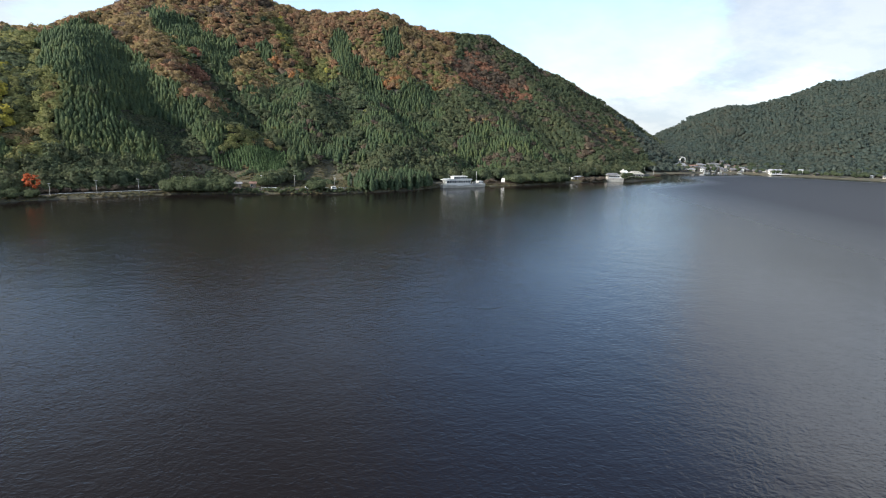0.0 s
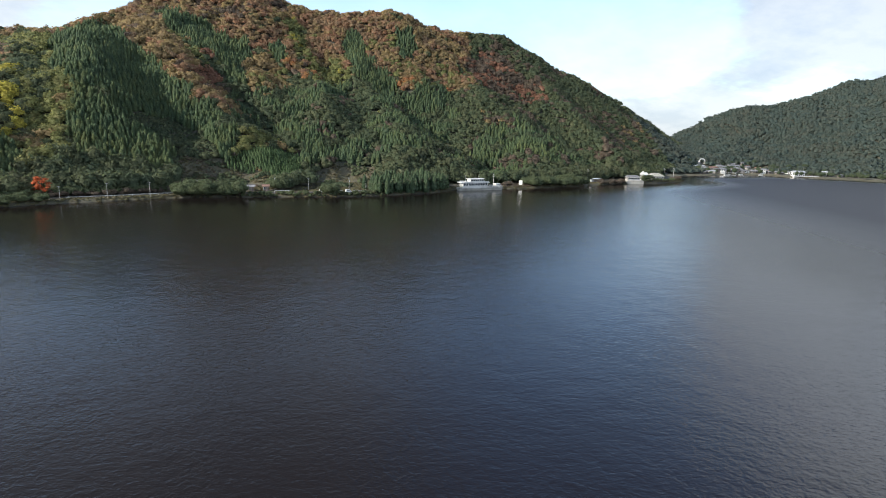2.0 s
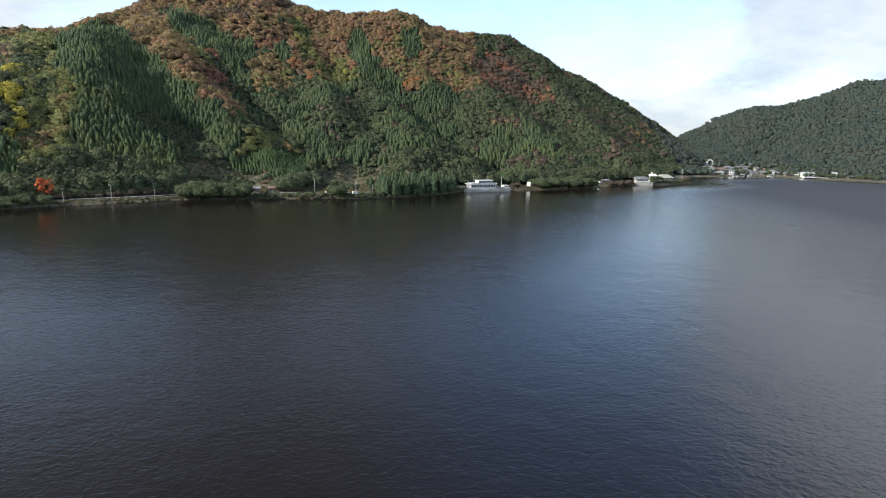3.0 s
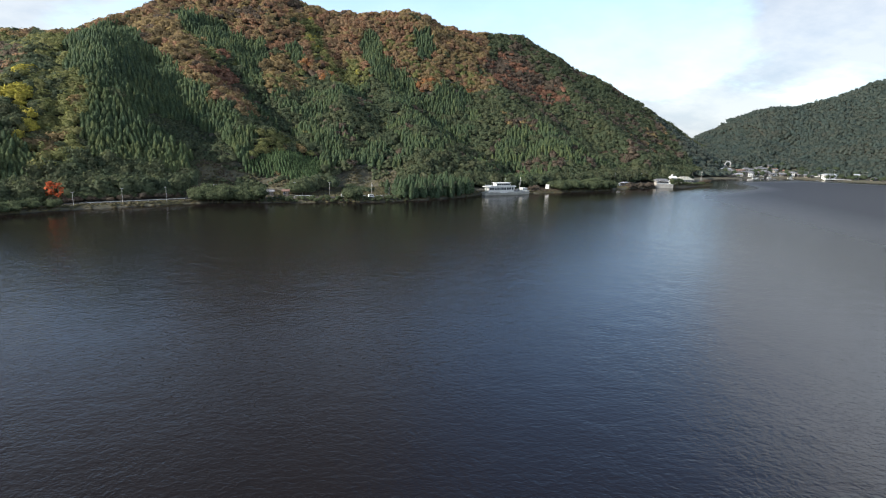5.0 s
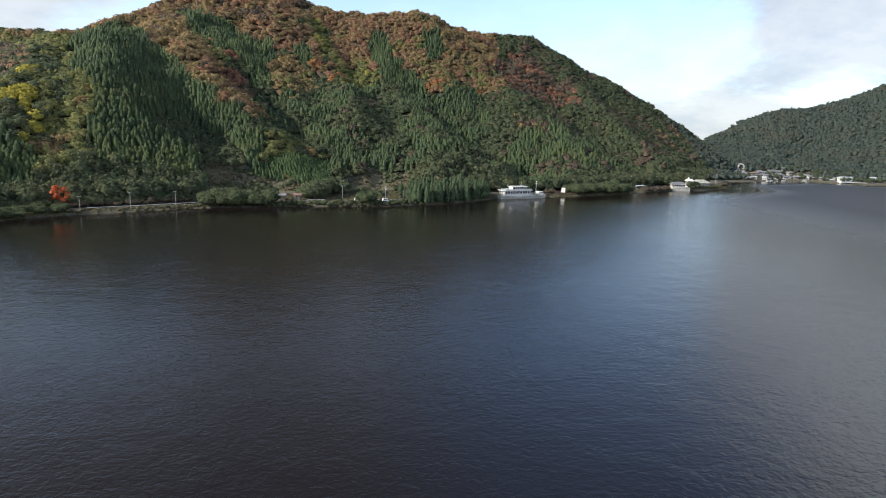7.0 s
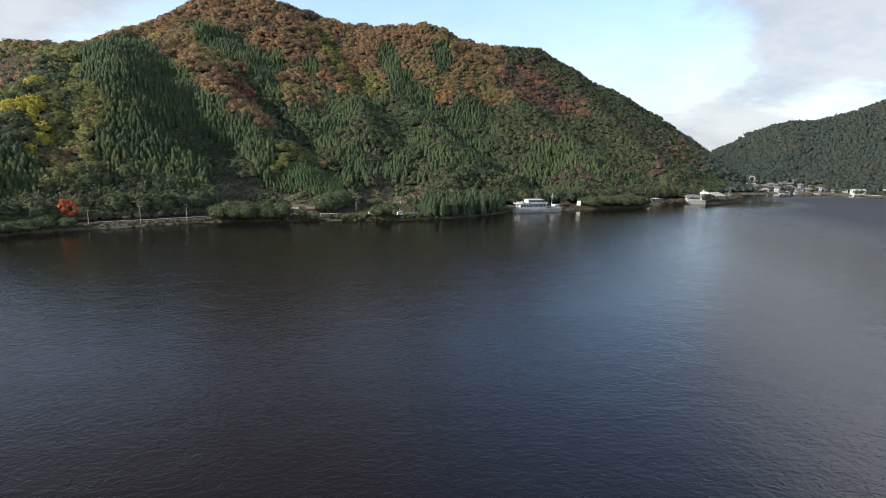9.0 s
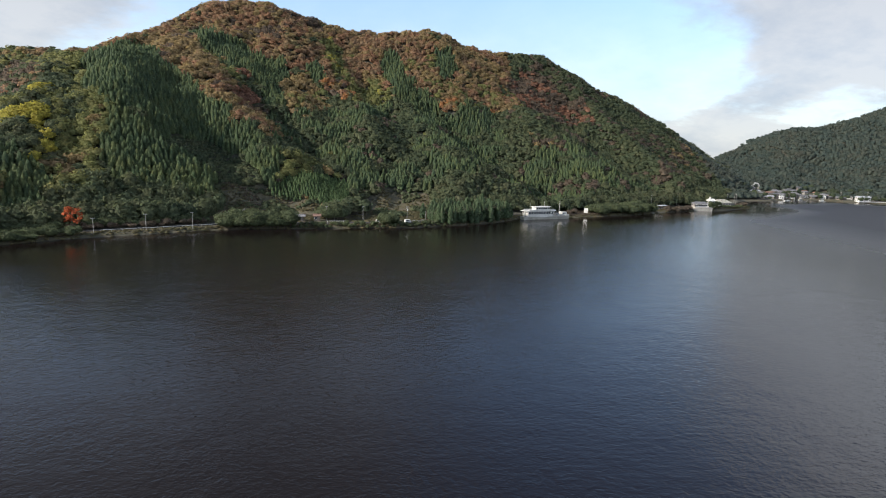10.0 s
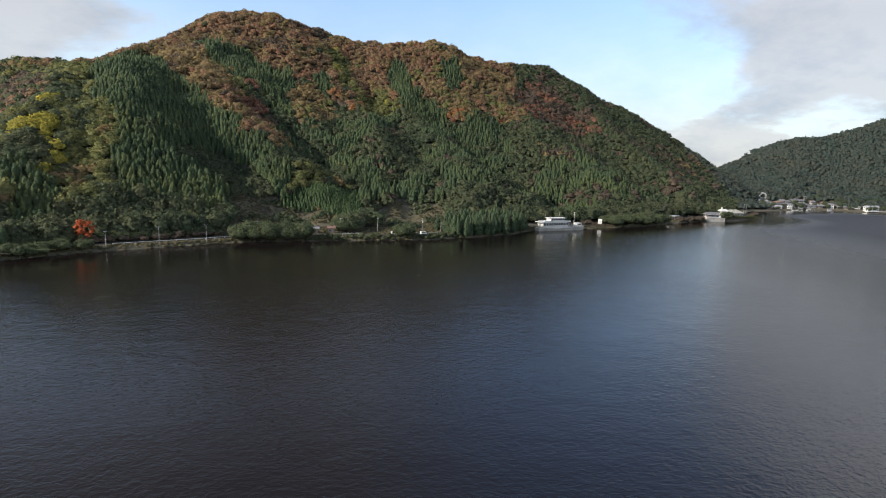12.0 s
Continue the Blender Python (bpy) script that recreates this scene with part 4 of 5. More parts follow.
def along_shore(start, stop, away, step):
    """Points beside the shoreline, away metres inland, from one x of the shore to another, with the direction of the shore."""
    line = np.array(SHORE, float)
    leg = np.hypot(*np.diff(line, axis=0).T)
    total = np.concatenate(([0], np.cumsum(leg)))
    u0, u1 = np.interp([start, stop], line[:, 0], total)
    u = np.arange(u0, u1, step)
    x, y = np.interp(u, total, line[:, 0]), np.interp(u, total, line[:, 1])
    xa, ya = np.interp(u - 9, total, line[:, 0]), np.interp(u - 9, total, line[:, 1])
    xb, yb = np.interp(u + 9, total, line[:, 0]), np.interp(u + 9, total, line[:, 1])
    d = np.hypot(xb - xa, yb - ya)
    tx, ty = (xb - xa) / d, (yb - ya) / d
    return [(x[k] - ty[k] * away, y[k] + tx[k] * away, math.degrees(math.atan2(ty[k], tx[k]))) for k in range(len(u))]


# ---- the shore road ----


def lay_road():
    near, far = along_shore(-300, 150, 9.0, 6.0), along_shore(-300, 150, 14.0, 6.0)
    n = min(len(near), len(far))
    bm = bmesh.new()
    rows = []
    for k in range(n):
        z = max(ground_z(near[k][0], near[k][1]), ground_z(far[k][0], far[k][1])) + 0.12
        rows.append([bm.verts.new((p[0], p[1], z + dz)) for p, dz in ((near[k], -0.5), (near[k], 0), (far[k], 0), (far[k], -0.5))])
    for a, b in zip(rows[:-1], rows[1:]):
        for j in range(3):
            bm.faces.new((a[j], b[j], b[j + 1], a[j + 1]))
    bmesh.ops.recalc_face_normals(bm, faces=bm.faces)
    ob = part("road", bm, M_ASPHALT, None)
    tagged(ob, "narrow asphalt road along the lake shore", "road", kind="structure")


lay_road()


def guard_rail(start, stop, away, height=0.95):
    """A white roadside rail: steel beam on short posts."""
    spots = along_shore(start, stop, away, 2.0)
    x0, y0, _ = spots[0]
    z0 = ground_z(x0, y0)
    thing = base("guard_rail", x0, y0, z0, 0, "white steel guard rail beside the shore road", "guard rail", "guard rails by the road")
    bm = bmesh.new()
    last = None
    for x, y, turn in spots:
        z = ground_z(x, y) - z0
        a = radians(turn)
        ring = [bm.verts.new((x - x0 - math.sin(a) * o, y - y0 + math.cos(a) * o, z + h)) for o, h in
                ((0, height), (0.06, height - 0.04), (0.02, height - 0.09), (0.06, height - 0.14), (0, height - 0.18), (-0.03, height - 0.09))]
        if last:
            for j in range(6):
                bm.faces.new((last[j], ring[j], ring[(j + 1) % 6], last[(j + 1) % 6]))
        last = ring
    bmesh.ops.recalc_face_normals(bm, faces=bm.faces)
    part("beam", bm, M_WHITE, thing)
    for x, y, _ in spots[::2]:
        z = ground_z(x, y) - z0
        part("post", rod((x - x0, y - y0, z - 0.3), (x - x0, y - y0, z + height + 0.05), 0.07, 0.07), M_STEEL, thing)


guard_rail(-184, -145, 6.6)
guard_rail(-103, -92, 7.6, 1.7)
guard_rail(-72, -66, 7.6, 1.7)
guard_rail(-60, -52, 7.6, 1.7)
guard_rail(100, 121, 8.0)

# ---- poles ----


def utility_pole(x, y, tall, arms=1, drum=False, turn=30.0, z=None):
    z = ground_z(x, y) if z is None else z
    label = "grey concrete utility pole with a transformer drum" if drum else "grey concrete utility pole with crossarms by the road"
    thing = base("utility_pole", x, y, z, turn, label, "utility pole", "utility poles along the shore")
    part("pole", rod((0, 0, -0.5), (0, 0, tall), 0.14, 0.08, 10), M_POLE, thing)
    for k in range(arms):
        h = tall - 0.35 - 0.9 * k
        arm = part("crossarm", boxy(-0.7, 0.7, 0.10, 0.20, h, h + 0.11, 0.02), M_STEEL, thing)
        for dx in (-0.6, 0.0, 0.6):
            part("insulator", rod((dx, 0.15, h + 0.11), (dx, 0.15, h + 0.36), 0.06, 0.04, 6), M_WHITE, arm)
    if drum:
        part("transformer", rod((0.0, -0.42, tall - 2.4), (0.0, -0.42, tall - 1.5), 0.28, 0.28, 12), M_STEEL, thing)
    part("step_bolt", boxy(-0.3, 0.3, -0.02, 0.02, tall * 0.45, tall * 0.45 + 0.04), M_STEEL, thing)
    return thing


for k, (px_, py_) in enumerate([(-213, 262), (-189, 260), (-174, 272), (-159, 283), (-143, 301), (-109, 326), (-91, 333), (-68, 341), (-50, 350)]):
    utility_pole(px_, py_, (6.6, 6.4, 7.4, 8.3, 7.8, 7.6, 7.6, 7.6, 7.6)[k], 2 if k in (4, 7) else 1, k in (4, 7), 40)
for px_, py_, tall in [(-147, 300, 7.0), (-105, 327, 5.5), (-80, 329, 5.0), (-58, 343, 5.5)]:
    utility_pole(px_, py_, tall, 0, False, 40)
for px_, py_, tall, drum in [(80, 461, 9.5, True), (112, 482, 9.5, False), (141, 505, 8.5, False), (149, 515, 8, False), (158, 522, 8.5, False),
                             (181, 541, 9, False), (195, 548, 9.5, True), (206, 556, 9, False), (222, 572, 9, False), (229, 590, 8.5, False)]:
    utility_pole(px_, py_, tall, 1, drum, 30)
for px_, py_ in [(398, 690), (428, 690), (462, 684), (485, 674), (516, 668), (548, 664), (575, 660)]:
    utility_pole(px_, py_, 9.5, 1, False, 0)

# ---- the moored boat ----


def passenger_boat():
    thing = base("passenger_boat", -0.6, 379.4, 0.0, math.degrees(math.atan2(19.5, 33.7)),
                 "white two-deck excursion boat with grey hull moored at the shore", "boat")
    long, wide = 38.5, 7.0
    bm = bmesh.new()
    rings = []
    for k in range(15):
        u = k / 14
        x = u * long
        half = wide / 2 * min(1.0, 0.62 + 1.6 * u) * (1.0 if u < 0.8 else 1 - 0.55 * ((u - 0.8) / 0.2) ** 2)
        deck = 2.05 - 0.9 * math.sin(math.pi * min(1, u / 0.95)) * 0.35 + (0.5 * max(0, u - 0.75) / 0.25)
        if u < 0.07:
            deck -= 0.3
        rings.append([bm.verts.new((x, s * half * f, z)) for s, f, z in
                      ((-1, 0.72, -0.7), (-1, 0.95, 0.5), (-1, 1.0, deck), (1, 1.0, deck), (1, 0.95, 0.5), (1, 0.72, -0.7))])
    for a, b in zip(rings[:-1], rings[1:]):
        for j in range(6):
            bm.faces.new((a[j], b[j], b[(j + 1) % 6], a[(j + 1) % 6]))
    bm.faces.new(rings[0])
    bm.faces.new(rings[-1][::-1])
    bmesh.ops.recalc_face_normals(bm, faces=bm.faces)
    part("hull", bm, M_HULL, thing, "grey painted steel hull")
    bm = bmesh.new()
    for s in (-1, 1):
        boxy(0.2, long - 0.4, s * (wide / 2 + 0.02) - 0.09, s * (wide / 2 + 0.02) + 0.09, 1.15, 1.4, 0.03, bm)
    part("rubbing_strake", bm, M_DECK, thing)
    cabin = part("main_cabin", boxy(2.6, 24.0, -2.6, 2.6, 1.6, 4.8, 0.1), M_WHITE, thing)
    for k in range(10):
        for s in (-1, 1):
            part("window", boxy(3.1 + k * 2.07, 4.85 + k * 2.07, s * 2.58 - 0.06, s * 2.58 + 0.06, 3.15, 4.55, 0.02), M_GLASS, cabin)
            part("pillar", rod((2.3 + k * 2.4, s * 3.2, 1.7), (2.3 + k * 2.4, s * 3.2, 4.85), 0.09, 0.09, 6), M_WHITE, thing)
    part("boat_deck", boxy(0.6, 25.4, -3.4, 3.4, 4.82, 5.12, 0.05), M_WHITE, thing)
    for s in (-1, 1):
        part("bulwark", boxy(3.0, 24.8, s * 3.3 - 0.04, s * 3.3 + 0.04, 5.12, 5.75, 0.02), M_WHITE, thing)
    upper = part("upper_cabin", boxy(9.0, 20.6, -2.4, 2.4, 5.06, 7.1, 0.12), M_WHITE, thing)
    for k in range(6):
        for s in (-1, 1):
            part("window", boxy(9.4 + k * 1.85, 11.0 + k * 1.85, s * 2.38 - 0.06, s * 2.38 + 0.06, 5.85, 6.85, 0.02), M_GLASS, upper)
    for k in range(3):
        part("window", boxy(20.54, 20.66, -1.9 + k * 1.3, -0.8 + k * 1.3, 5.85, 6.8, 0.02), M_GLASS, upper)
    part("roof", boxy(8.2, 21.6, -2.75, 2.75, 7.1, 7.32, 0.06), M_WHITE, thing)
    part("radar_mast", rod((17.6, 0, 7.3), (17.6, 0, 10.2), 0.09, 0.05), M_STEEL, thing)
    part("aerial", rod((6.0, 0, 5.0), (6.0, 0, 9.6), 0.06, 0.04), M_STEEL, thing)
    part("life_ring_box", boxy(5.4, 6.6, -0.6, 0.6, 5.06, 5.9, 0.1), M_WHITE, thing)
    mast = part("mast", rod((30.6, 0, 1.6), (31.0, 0, 10.4), 0.2, 0.08), M_STEEL, thing)
    part("yard", rod((30.8, -1.4, 8.6), (30.8, 1.4, 8.6), 0.06, 0.06), M_STEEL, mast)
    part("lamp", boxy(30.7, 31.0, -0.2, 0.2, 9.6, 10.1, 0.05), M_WHITE, mast)
    part("winch", rod((29.2, -0.9, 2.4), (29.2, 0.9, 2.4), 0.55, 0.55, 10), M_DECK, thing)
    house = part("deck_house", boxy(32.2, 36.2, -1.9, 1.9, 1.6, 4.0, 0.1), M_WHITE, thing)
    for k in range(3):
        part("window", boxy(32.7 + k * 1.15, 33.4 + k * 1.15, -1.96, -1.86, 2.9, 3.6, 0.02), M_GLASS, house)
    part("gangway", boxy(11.5, 17.5, -3.75, -3.50, 1.5, 2.8, 0.03), M_WHITE, thing, "white canvas panel along the rail")
    for s in (-1, 1):
        rail = bmesh.new()
        for h in (2.6, 3.1):
            rod((1.0, s * 3.3, h), (33, s * 3.4, h), 0.035, 0.035, 5, rail)
        for k in range(15):
            rod((1.2 + k * 2.2, s * 3.35, 1.6), (1.2 + k * 2.2, s * 3.35, 3.12), 0.035, 0.035, 5, rail)
        part("railing", rail, M_STEEL, thing)
    upper_rail = bmesh.new()
    for k in range(12):
        rod((1.0 + k * 2.1, -3.25, 5.05), (1.0 + k * 2.1, -3.25, 5.95), 0.03, 0.03, 5, upper_rail)
    rod((1.0, -3.25, 5.95), (24.2, -3.25, 5.95), 0.035, 0.035, 5, upper_rail)
    part("upper_railing", upper_rail, M_STEEL, thing)
    thing.scale = (0.93, 0.93, 1.1)


passenger_boat()


def sign_board(x, y, turn):
    thing = base("sign_board", x, y, ground_z(x, y), turn, "plain white sign board on two posts at the shore", "sign")
    board = part("board", boxy(-1.3, 1.3, -0.06, 0.06, 0.7, 3.9, 0.03), M_WHITE, thing)
    part("panel", boxy(-0.1, 0.75, -0.075, -0.055, 1.2, 2.6), M_STEEL, board, "faded grey notice panel")
    for dx in (-1.05, 1.05):
        part("post", rod((dx, 0.1, -0.3), (dx, 0.1, 3.8), 0.07, 0.07), M_STEEL, thing)


sign_board(46.5, 417.5, -18)

# ---- houses ----


def roof_mesh(w, d, z, rise, over, hip):
    """A pitched roof with thickness, its ridge along x. hip: how far the ridge is shorter at each end."""
    bm = bmesh.new()
    x, y = w / 2 + over, d / 2 + over
    low = [bm.verts.new(p) for p in ((-x, -y, z - 0.12), (x, -y, z - 0.12), (x, y, z - 0.12), (-x, y, z - 0.12))]
    eave = [bm.verts.new(p) for p in ((-x, -y, z + 0.1), (x, -y, z + 0.1), (x, y, z + 0.1), (-x, y, z + 0.1))]
    ridge = [bm.verts.new((-x + hip, 0, z + rise)), bm.verts.new((x - hip, 0, z + rise))]
    bm.faces.new(low[::-1])
    for k in range(4):
        bm.faces.new((low[k], low[(k + 1) % 4], eave[(k + 1) % 4], eave[k]))
    bm.faces.new((eave[0], eave[1], ridge[1], ridge[0]))
    bm.faces.new((eave[2], eave[3], ridge[0], ridge[1]))
    bm.faces.new((eave[1], eave[2], ridge[1]))
    bm.faces.new((eave[3], eave[0], ridge[0]))
    bmesh.ops.recalc_face_normals(bm, faces=bm.faces)
    return bm


def house(name, x, y, turn, w, d, storeys, hip, wall_skin, roof_skin, label, group="", z=None, rise=None, category="house"):
    z = ground_z(x, y) - 0.2 if z is None else z
    thing = base(name, x, y, z, turn, label, category, group)
    tall = 2.5 * storeys + 0.3
    part("wall", boxy(-w / 2, w / 2, -d / 2, d / 2, -1.0, tall, 0.04), wall_skin, thing)
    roof = part("roof", roof_mesh(w, d, tall, rise or 0.26 * d, 0.7, hip), roof_skin, thing)
    span = (w / 2 + 0.7 - hip) if hip else w / 2 + 0.6
    part("ridge_cap", boxy(-span, span, -0.16, 0.16, tall + (rise or 0.26 * d) - 0.06, tall + (rise or 0.26 * d) + 0.12, 0.04), roof_skin, roof)
    count = max(2, int(w / 2.6))
    for s in range(storeys):
        for k in range(count):
            cx = -w / 2 + (k + 0.5) * w / count
            if s == 0 and k == count // 2:
                part("door", boxy(cx - 0.5, cx + 0.5, -d / 2 - 0.05, -d / 2 + 0.05, 0.3, 2.35, 0.02), M_TIMBER, thing)
                continue
            window = part("window", boxy(cx - 0.62, cx + 0.62, -d / 2 - 0.06, -d / 2 + 0.04, 1.1 + 2.5 * s, 2.35 + 2.5 * s, 0.02), M_WHITE, thing)
            part("pane", boxy(cx - 0.54, cx + 0.54, -d / 2 - 0.075, -d / 2 - 0.03, 1.18 + 2.5 * s, 2.27 + 2.5 * s), M_GLASS, window)
        for k in range(2):
            cy = -d / 4 + k * d / 2
            part("window", boxy(-w / 2 - 0.06, -w / 2 + 0.04, cy - 0.55, cy + 0.55, 1.1 + 2.5 * s, 2.3 + 2.5 * s, 0.02), M_GLASS, thing)
    return thing


def lakeside_point():
    # quay wall with the restaurant on it
    quay = base("quay", 155.0, 489.0, 0.0, 8, "pale concrete quay wall with dark weathering at the waterline", "quay")
    part("wall", boxy(-7.6, 7.6, -2.6, 4.6, -2.0, 2.8, 0.12), M_CONCRETE, quay)
    part("coping", boxy(-7.75, 7.75, -2.75, 4.75, 2.8, 3.05, 0.06), M_CONCRETE, quay)
    # thin concrete ribs mark the vertical joints of the wall
    for k in range(8):
        part("fender", rod((-7.0 + k * 2.0, -2.72, 0.2), (-7.0 + k * 2.0, -2.72, 2.7), 0.07, 0.07, 6), M_CONCRETE, quay)
    cafe = house("restaurant", 153.6, 491.0, 8, 10.5, 4.6, 1, 1.6, M_PLASTER, M_ROOF_GREY, "glass-fronted lakeside restaurant with grey tiled roof", z=3.05, rise=1.5, category="restaurant")
    terrace = part("terrace_roof", boxy(-5.2, 5.2, -4.0, -2.4, 2.4, 2.55, 0.04), M_WHITE, cafe)
    for k in range(6):
        part("post", rod((-5.0 + k * 2.0, -3.85, 0), (-5.0 + k * 2.0, -3.85, 2.4), 0.07, 0.07, 6), M_STEEL, terrace)
    for k in range(5):
        part("glazing", boxy(-4.9 + k * 2.0, -3.15 + k * 2.0, -2.46, -2.34, 0.5, 2.3, 0.03), M_GLASS, cafe)
        part("rail_panel", boxy(-4.9 + k * 2.0, -3.1 + k * 2.0, -3.92, -3.86, 0.15, 0.95, 0.01), M_STEEL, terrace)
    part("sign_panel", boxy(1.6, 4.0, -2.42, -2.32, 2.7, 3.2, 0.03), M_WHITE, cafe)
    annex = house("annex", 167.0, 501.5, 8, 4.2, 4.0, 2, 0.0, M_WHITE, M_WHITE, "small white annex with white gabled roof", rise=1.6, category="annex")
    part("vent_stack", boxy(-1.4, -0.4, -0.5, 0.5, 5.4, 8.2, 0.05), M_WHITE, annex)
    hall = house("hall", 183.5, 519.0, 14, 14.0, 8.0, 1, 3.8, M_PLASTER, M_ROOF_TAN, "cream single-storey hall with tan hipped roof", rise=2.7, z=ground_z(183.5, 519.0) + 0.3, category="hall")
    part("plinth", boxy(-7.2, 7.2, -4.7, 4.7, -2.5, 0.05, 0.05), M_CONCRETE, hall)
    for k in range(2):
        part("gablet", boxy(-2.4 + k * 4.0, -1.5 + k * 4.0, -2.8, -2.0, 4.0, 4.9, 0.05), M_ROOF_TAN, hall)
    # open shelter and a van beside the road
    shelter = base("shelter", 119.5, 478.0, ground_z(119.5, 478.0), 40, "open roadside shelter with pale blue-grey roof on posts", "shelter")
    part("roof", boxy(-4.2, 4.2, -2.2, 2.2, 2.7, 2.95, 0.05), M_TIN, shelter)
    for dx in (-3.8, -1.3, 1.3, 3.8):
        for dy in (-1.9, 1.9):
            part("post", rod((dx, dy, -0.3), (dx, dy, 2.7), 0.09, 0.09, 6), M_STEEL, shelter)
    part("back_wall", boxy(-3.8, 3.8, 1.8, 1.95, 0.0, 2.0, 0.02), M_TIMBER, shelter)


lakeside_point()


def van(x, y, turn, label):
    thing = base("van", x, y, ground_z(x, y) + 0.12, turn, label, "van", "vans by the road")
    body = part("body", prism([(-1.7, 0.35), (1.7, 0.35), (1.72, 0.95), (1.35, 1.15), (1.0, 1.85), (-1.62, 1.9), (-1.72, 1.2)], -0.74, 0.74), M_WHITE, thing)
    for s in (-1, 1):
        part("side_window", boxy(-1.3, 0.85, s * 0.735 - 0.02, s * 0.735 + 0.02, 1.2, 1.7), M_GLASS, body)
        part("headlight", boxy(1.68, 1.75, s * 0.52 - 0.14, s * 0.52 + 0.14, 0.72, 0.92, 0.02), M_STEEL, thing)
        for dx in (-1.1, 1.1):
            wheel = part("wheel", rod((dx, s * 0.60, 0.28), (dx, s * 0.77, 0.28), 0.28, 0.28, 14), M_TYRE_SHADE, thing)
            part("rim", rod((dx, s * 0.765, 0.28), (dx, s * 0.785, 0.28), 0.16, 0.16, 10), M_STEEL, wheel)
    part("windscreen", prism([(1.34, 1.17), (1.38, 1.17), (1.04, 1.8), (1.0, 1.8)], -0.62, 0.62), M_GLASS, body)


for vx, vy, vt in [(-81, 325.5, 22), (-66.5, 331, 30), (113.5, 473, 45)]:
    van(vx, vy, vt, "small white van parked on the shore road")

# farm sheds in the clearing
house("shed", -122, 320, 15, 5.4, 2.4, 1, 0.0, M_TIMBER, M_ROOF_GREY, "weathered timber shed with grey roof in the clearing", "sheds in the clearing", rise=1.0, category="shed")
house("shed", -113.5, 324, 15, 3.0, 2.2, 1, 0.0, M_TIMBER, M_ROOF_BROWN, "small timber shed with rusty brown roof in the clearing", "sheds in the clearing", rise=1.1, category="shed")


def village():
    rng = random.Random(12)
    walls = [M_PLASTER, M_PLASTER, M_PLASTER, M_TIMBER, M_TIMBER, M_WHITE, M_WHITE]
    roofs = [(M_ROOF_GREY, "grey-tiled")] * 5 + [(M_ROOF_BROWN, "brown-tiled"), (M_TIN, "pale tin")]
    taken = []

    def put(x, y):
        if math.hypot(x - 315, y - 712) < 11 or ground_z(x, y) > 9.5 or any(math.hypot(x - a, y - b) < 5.5 for a, b in taken):
            return
        taken.append((x, y))
        w, d, s = rng.uniform(3.8, 6.6), rng.uniform(3.2, 4.4), rng.choice((1, 1, 1, 1, 2))
        skin, (roof, word) = rng.choice(walls), rng.choice(roofs)
        tone = {M_PLASTER: "cream plaster", M_WHITE: "white", M_TIMBER: "brown timber"}[skin]
        house("village_house", x, y, rng.uniform(-25, 30), w, d, s, rng.choice((0.0, 0.0, 2.5)), skin, roof,
              f"{tone} {'two' if s == 2 else 'one'}-storey village house with {word} roof", "village houses by the lake")

    for _ in range(900):
        x, y = rng.uniform(286, 400), rng.uniform(645, 775)
        s = float(inland(np.array([x]), np.array([y]))[0])
        if 5 < s < 26 or 26 <= s < 44 and x < 385 and rng.random() < 0.5:
            put(x, y)
    for x, y in [(437, 686), (451, 685), (466, 678), (528, 667), (543, 664), (590, 656), (415, 700)]:
        put(x, y)
    # the long white boathouse with its jetty
    hall = house("boathouse", 414, 677, 8, 14, 6, 2, 0.0, M_WHITE, M_TIN, "long white two-storey boathouse at the water", z=0.9, rise=1.4, category="boathouse")
    jetty = part("jetty", boxy(-9, 24, -6.2, -3.4, 0.2, 0.7, 0.05), M_WHITE, hall)
    for k in range(7):
        part("pile", rod((-8 + k * 5, -5.6, -2.5), (-8 + k * 5, -5.6, 0.6), 0.15, 0.15, 6), M_TIMBER, jetty)
    house("long_house", 358, 722, 12, 15, 6, 2, 0.0, M_PLASTER, M_ROOF_GREY, "long cream two-storey building above the village", rise=1.6, category="building")
    # small boats drawn up in the bay
    for k, (x, y, turn) in enumerate([(316, 657, 20), (322, 661, 35), (344, 678, 15), (372, 686, 0)]):
        boat = base("rowing_boat", x, y, 0.0, turn, "small white open boat moored by the village", "boat", "small boats in the bay")
        bm = bmesh.new()
        rings = []
        for j in range(7):
            u = j / 6
            half = 0.95 * (1 - max(0, u - 0.45) ** 2 * 2.9)
            rings.append([bm.verts.new((u * 5.6, s * half, z)) for s, z in ((-0.55, -0.2), (-1.0, 0.75 + 0.25 * u), (1.0, 0.75 + 0.25 * u), (0.55, -0.2))])
        for a, b in zip(rings[:-1], rings[1:]):
            for i, j in ((0, 1), (2, 3), (3, 0)):
                bm.faces.new((a[i], b[i], b[j], a[j]))
        bm.faces.new(rings[0])
        bmesh.ops.recalc_face_normals(bm, faces=bm.faces)
        part("hull", bm, M_WHITE, boat)
        part("thwart", boxy(2.0, 2.35, -0.85, 0.85, 0.5, 0.58), M_TIMBER, boat)
        part("outboard", boxy(-0.45, 0.02, -0.2, 0.2, 0.3, 1.3, 0.06), M_DECK, boat)


village()


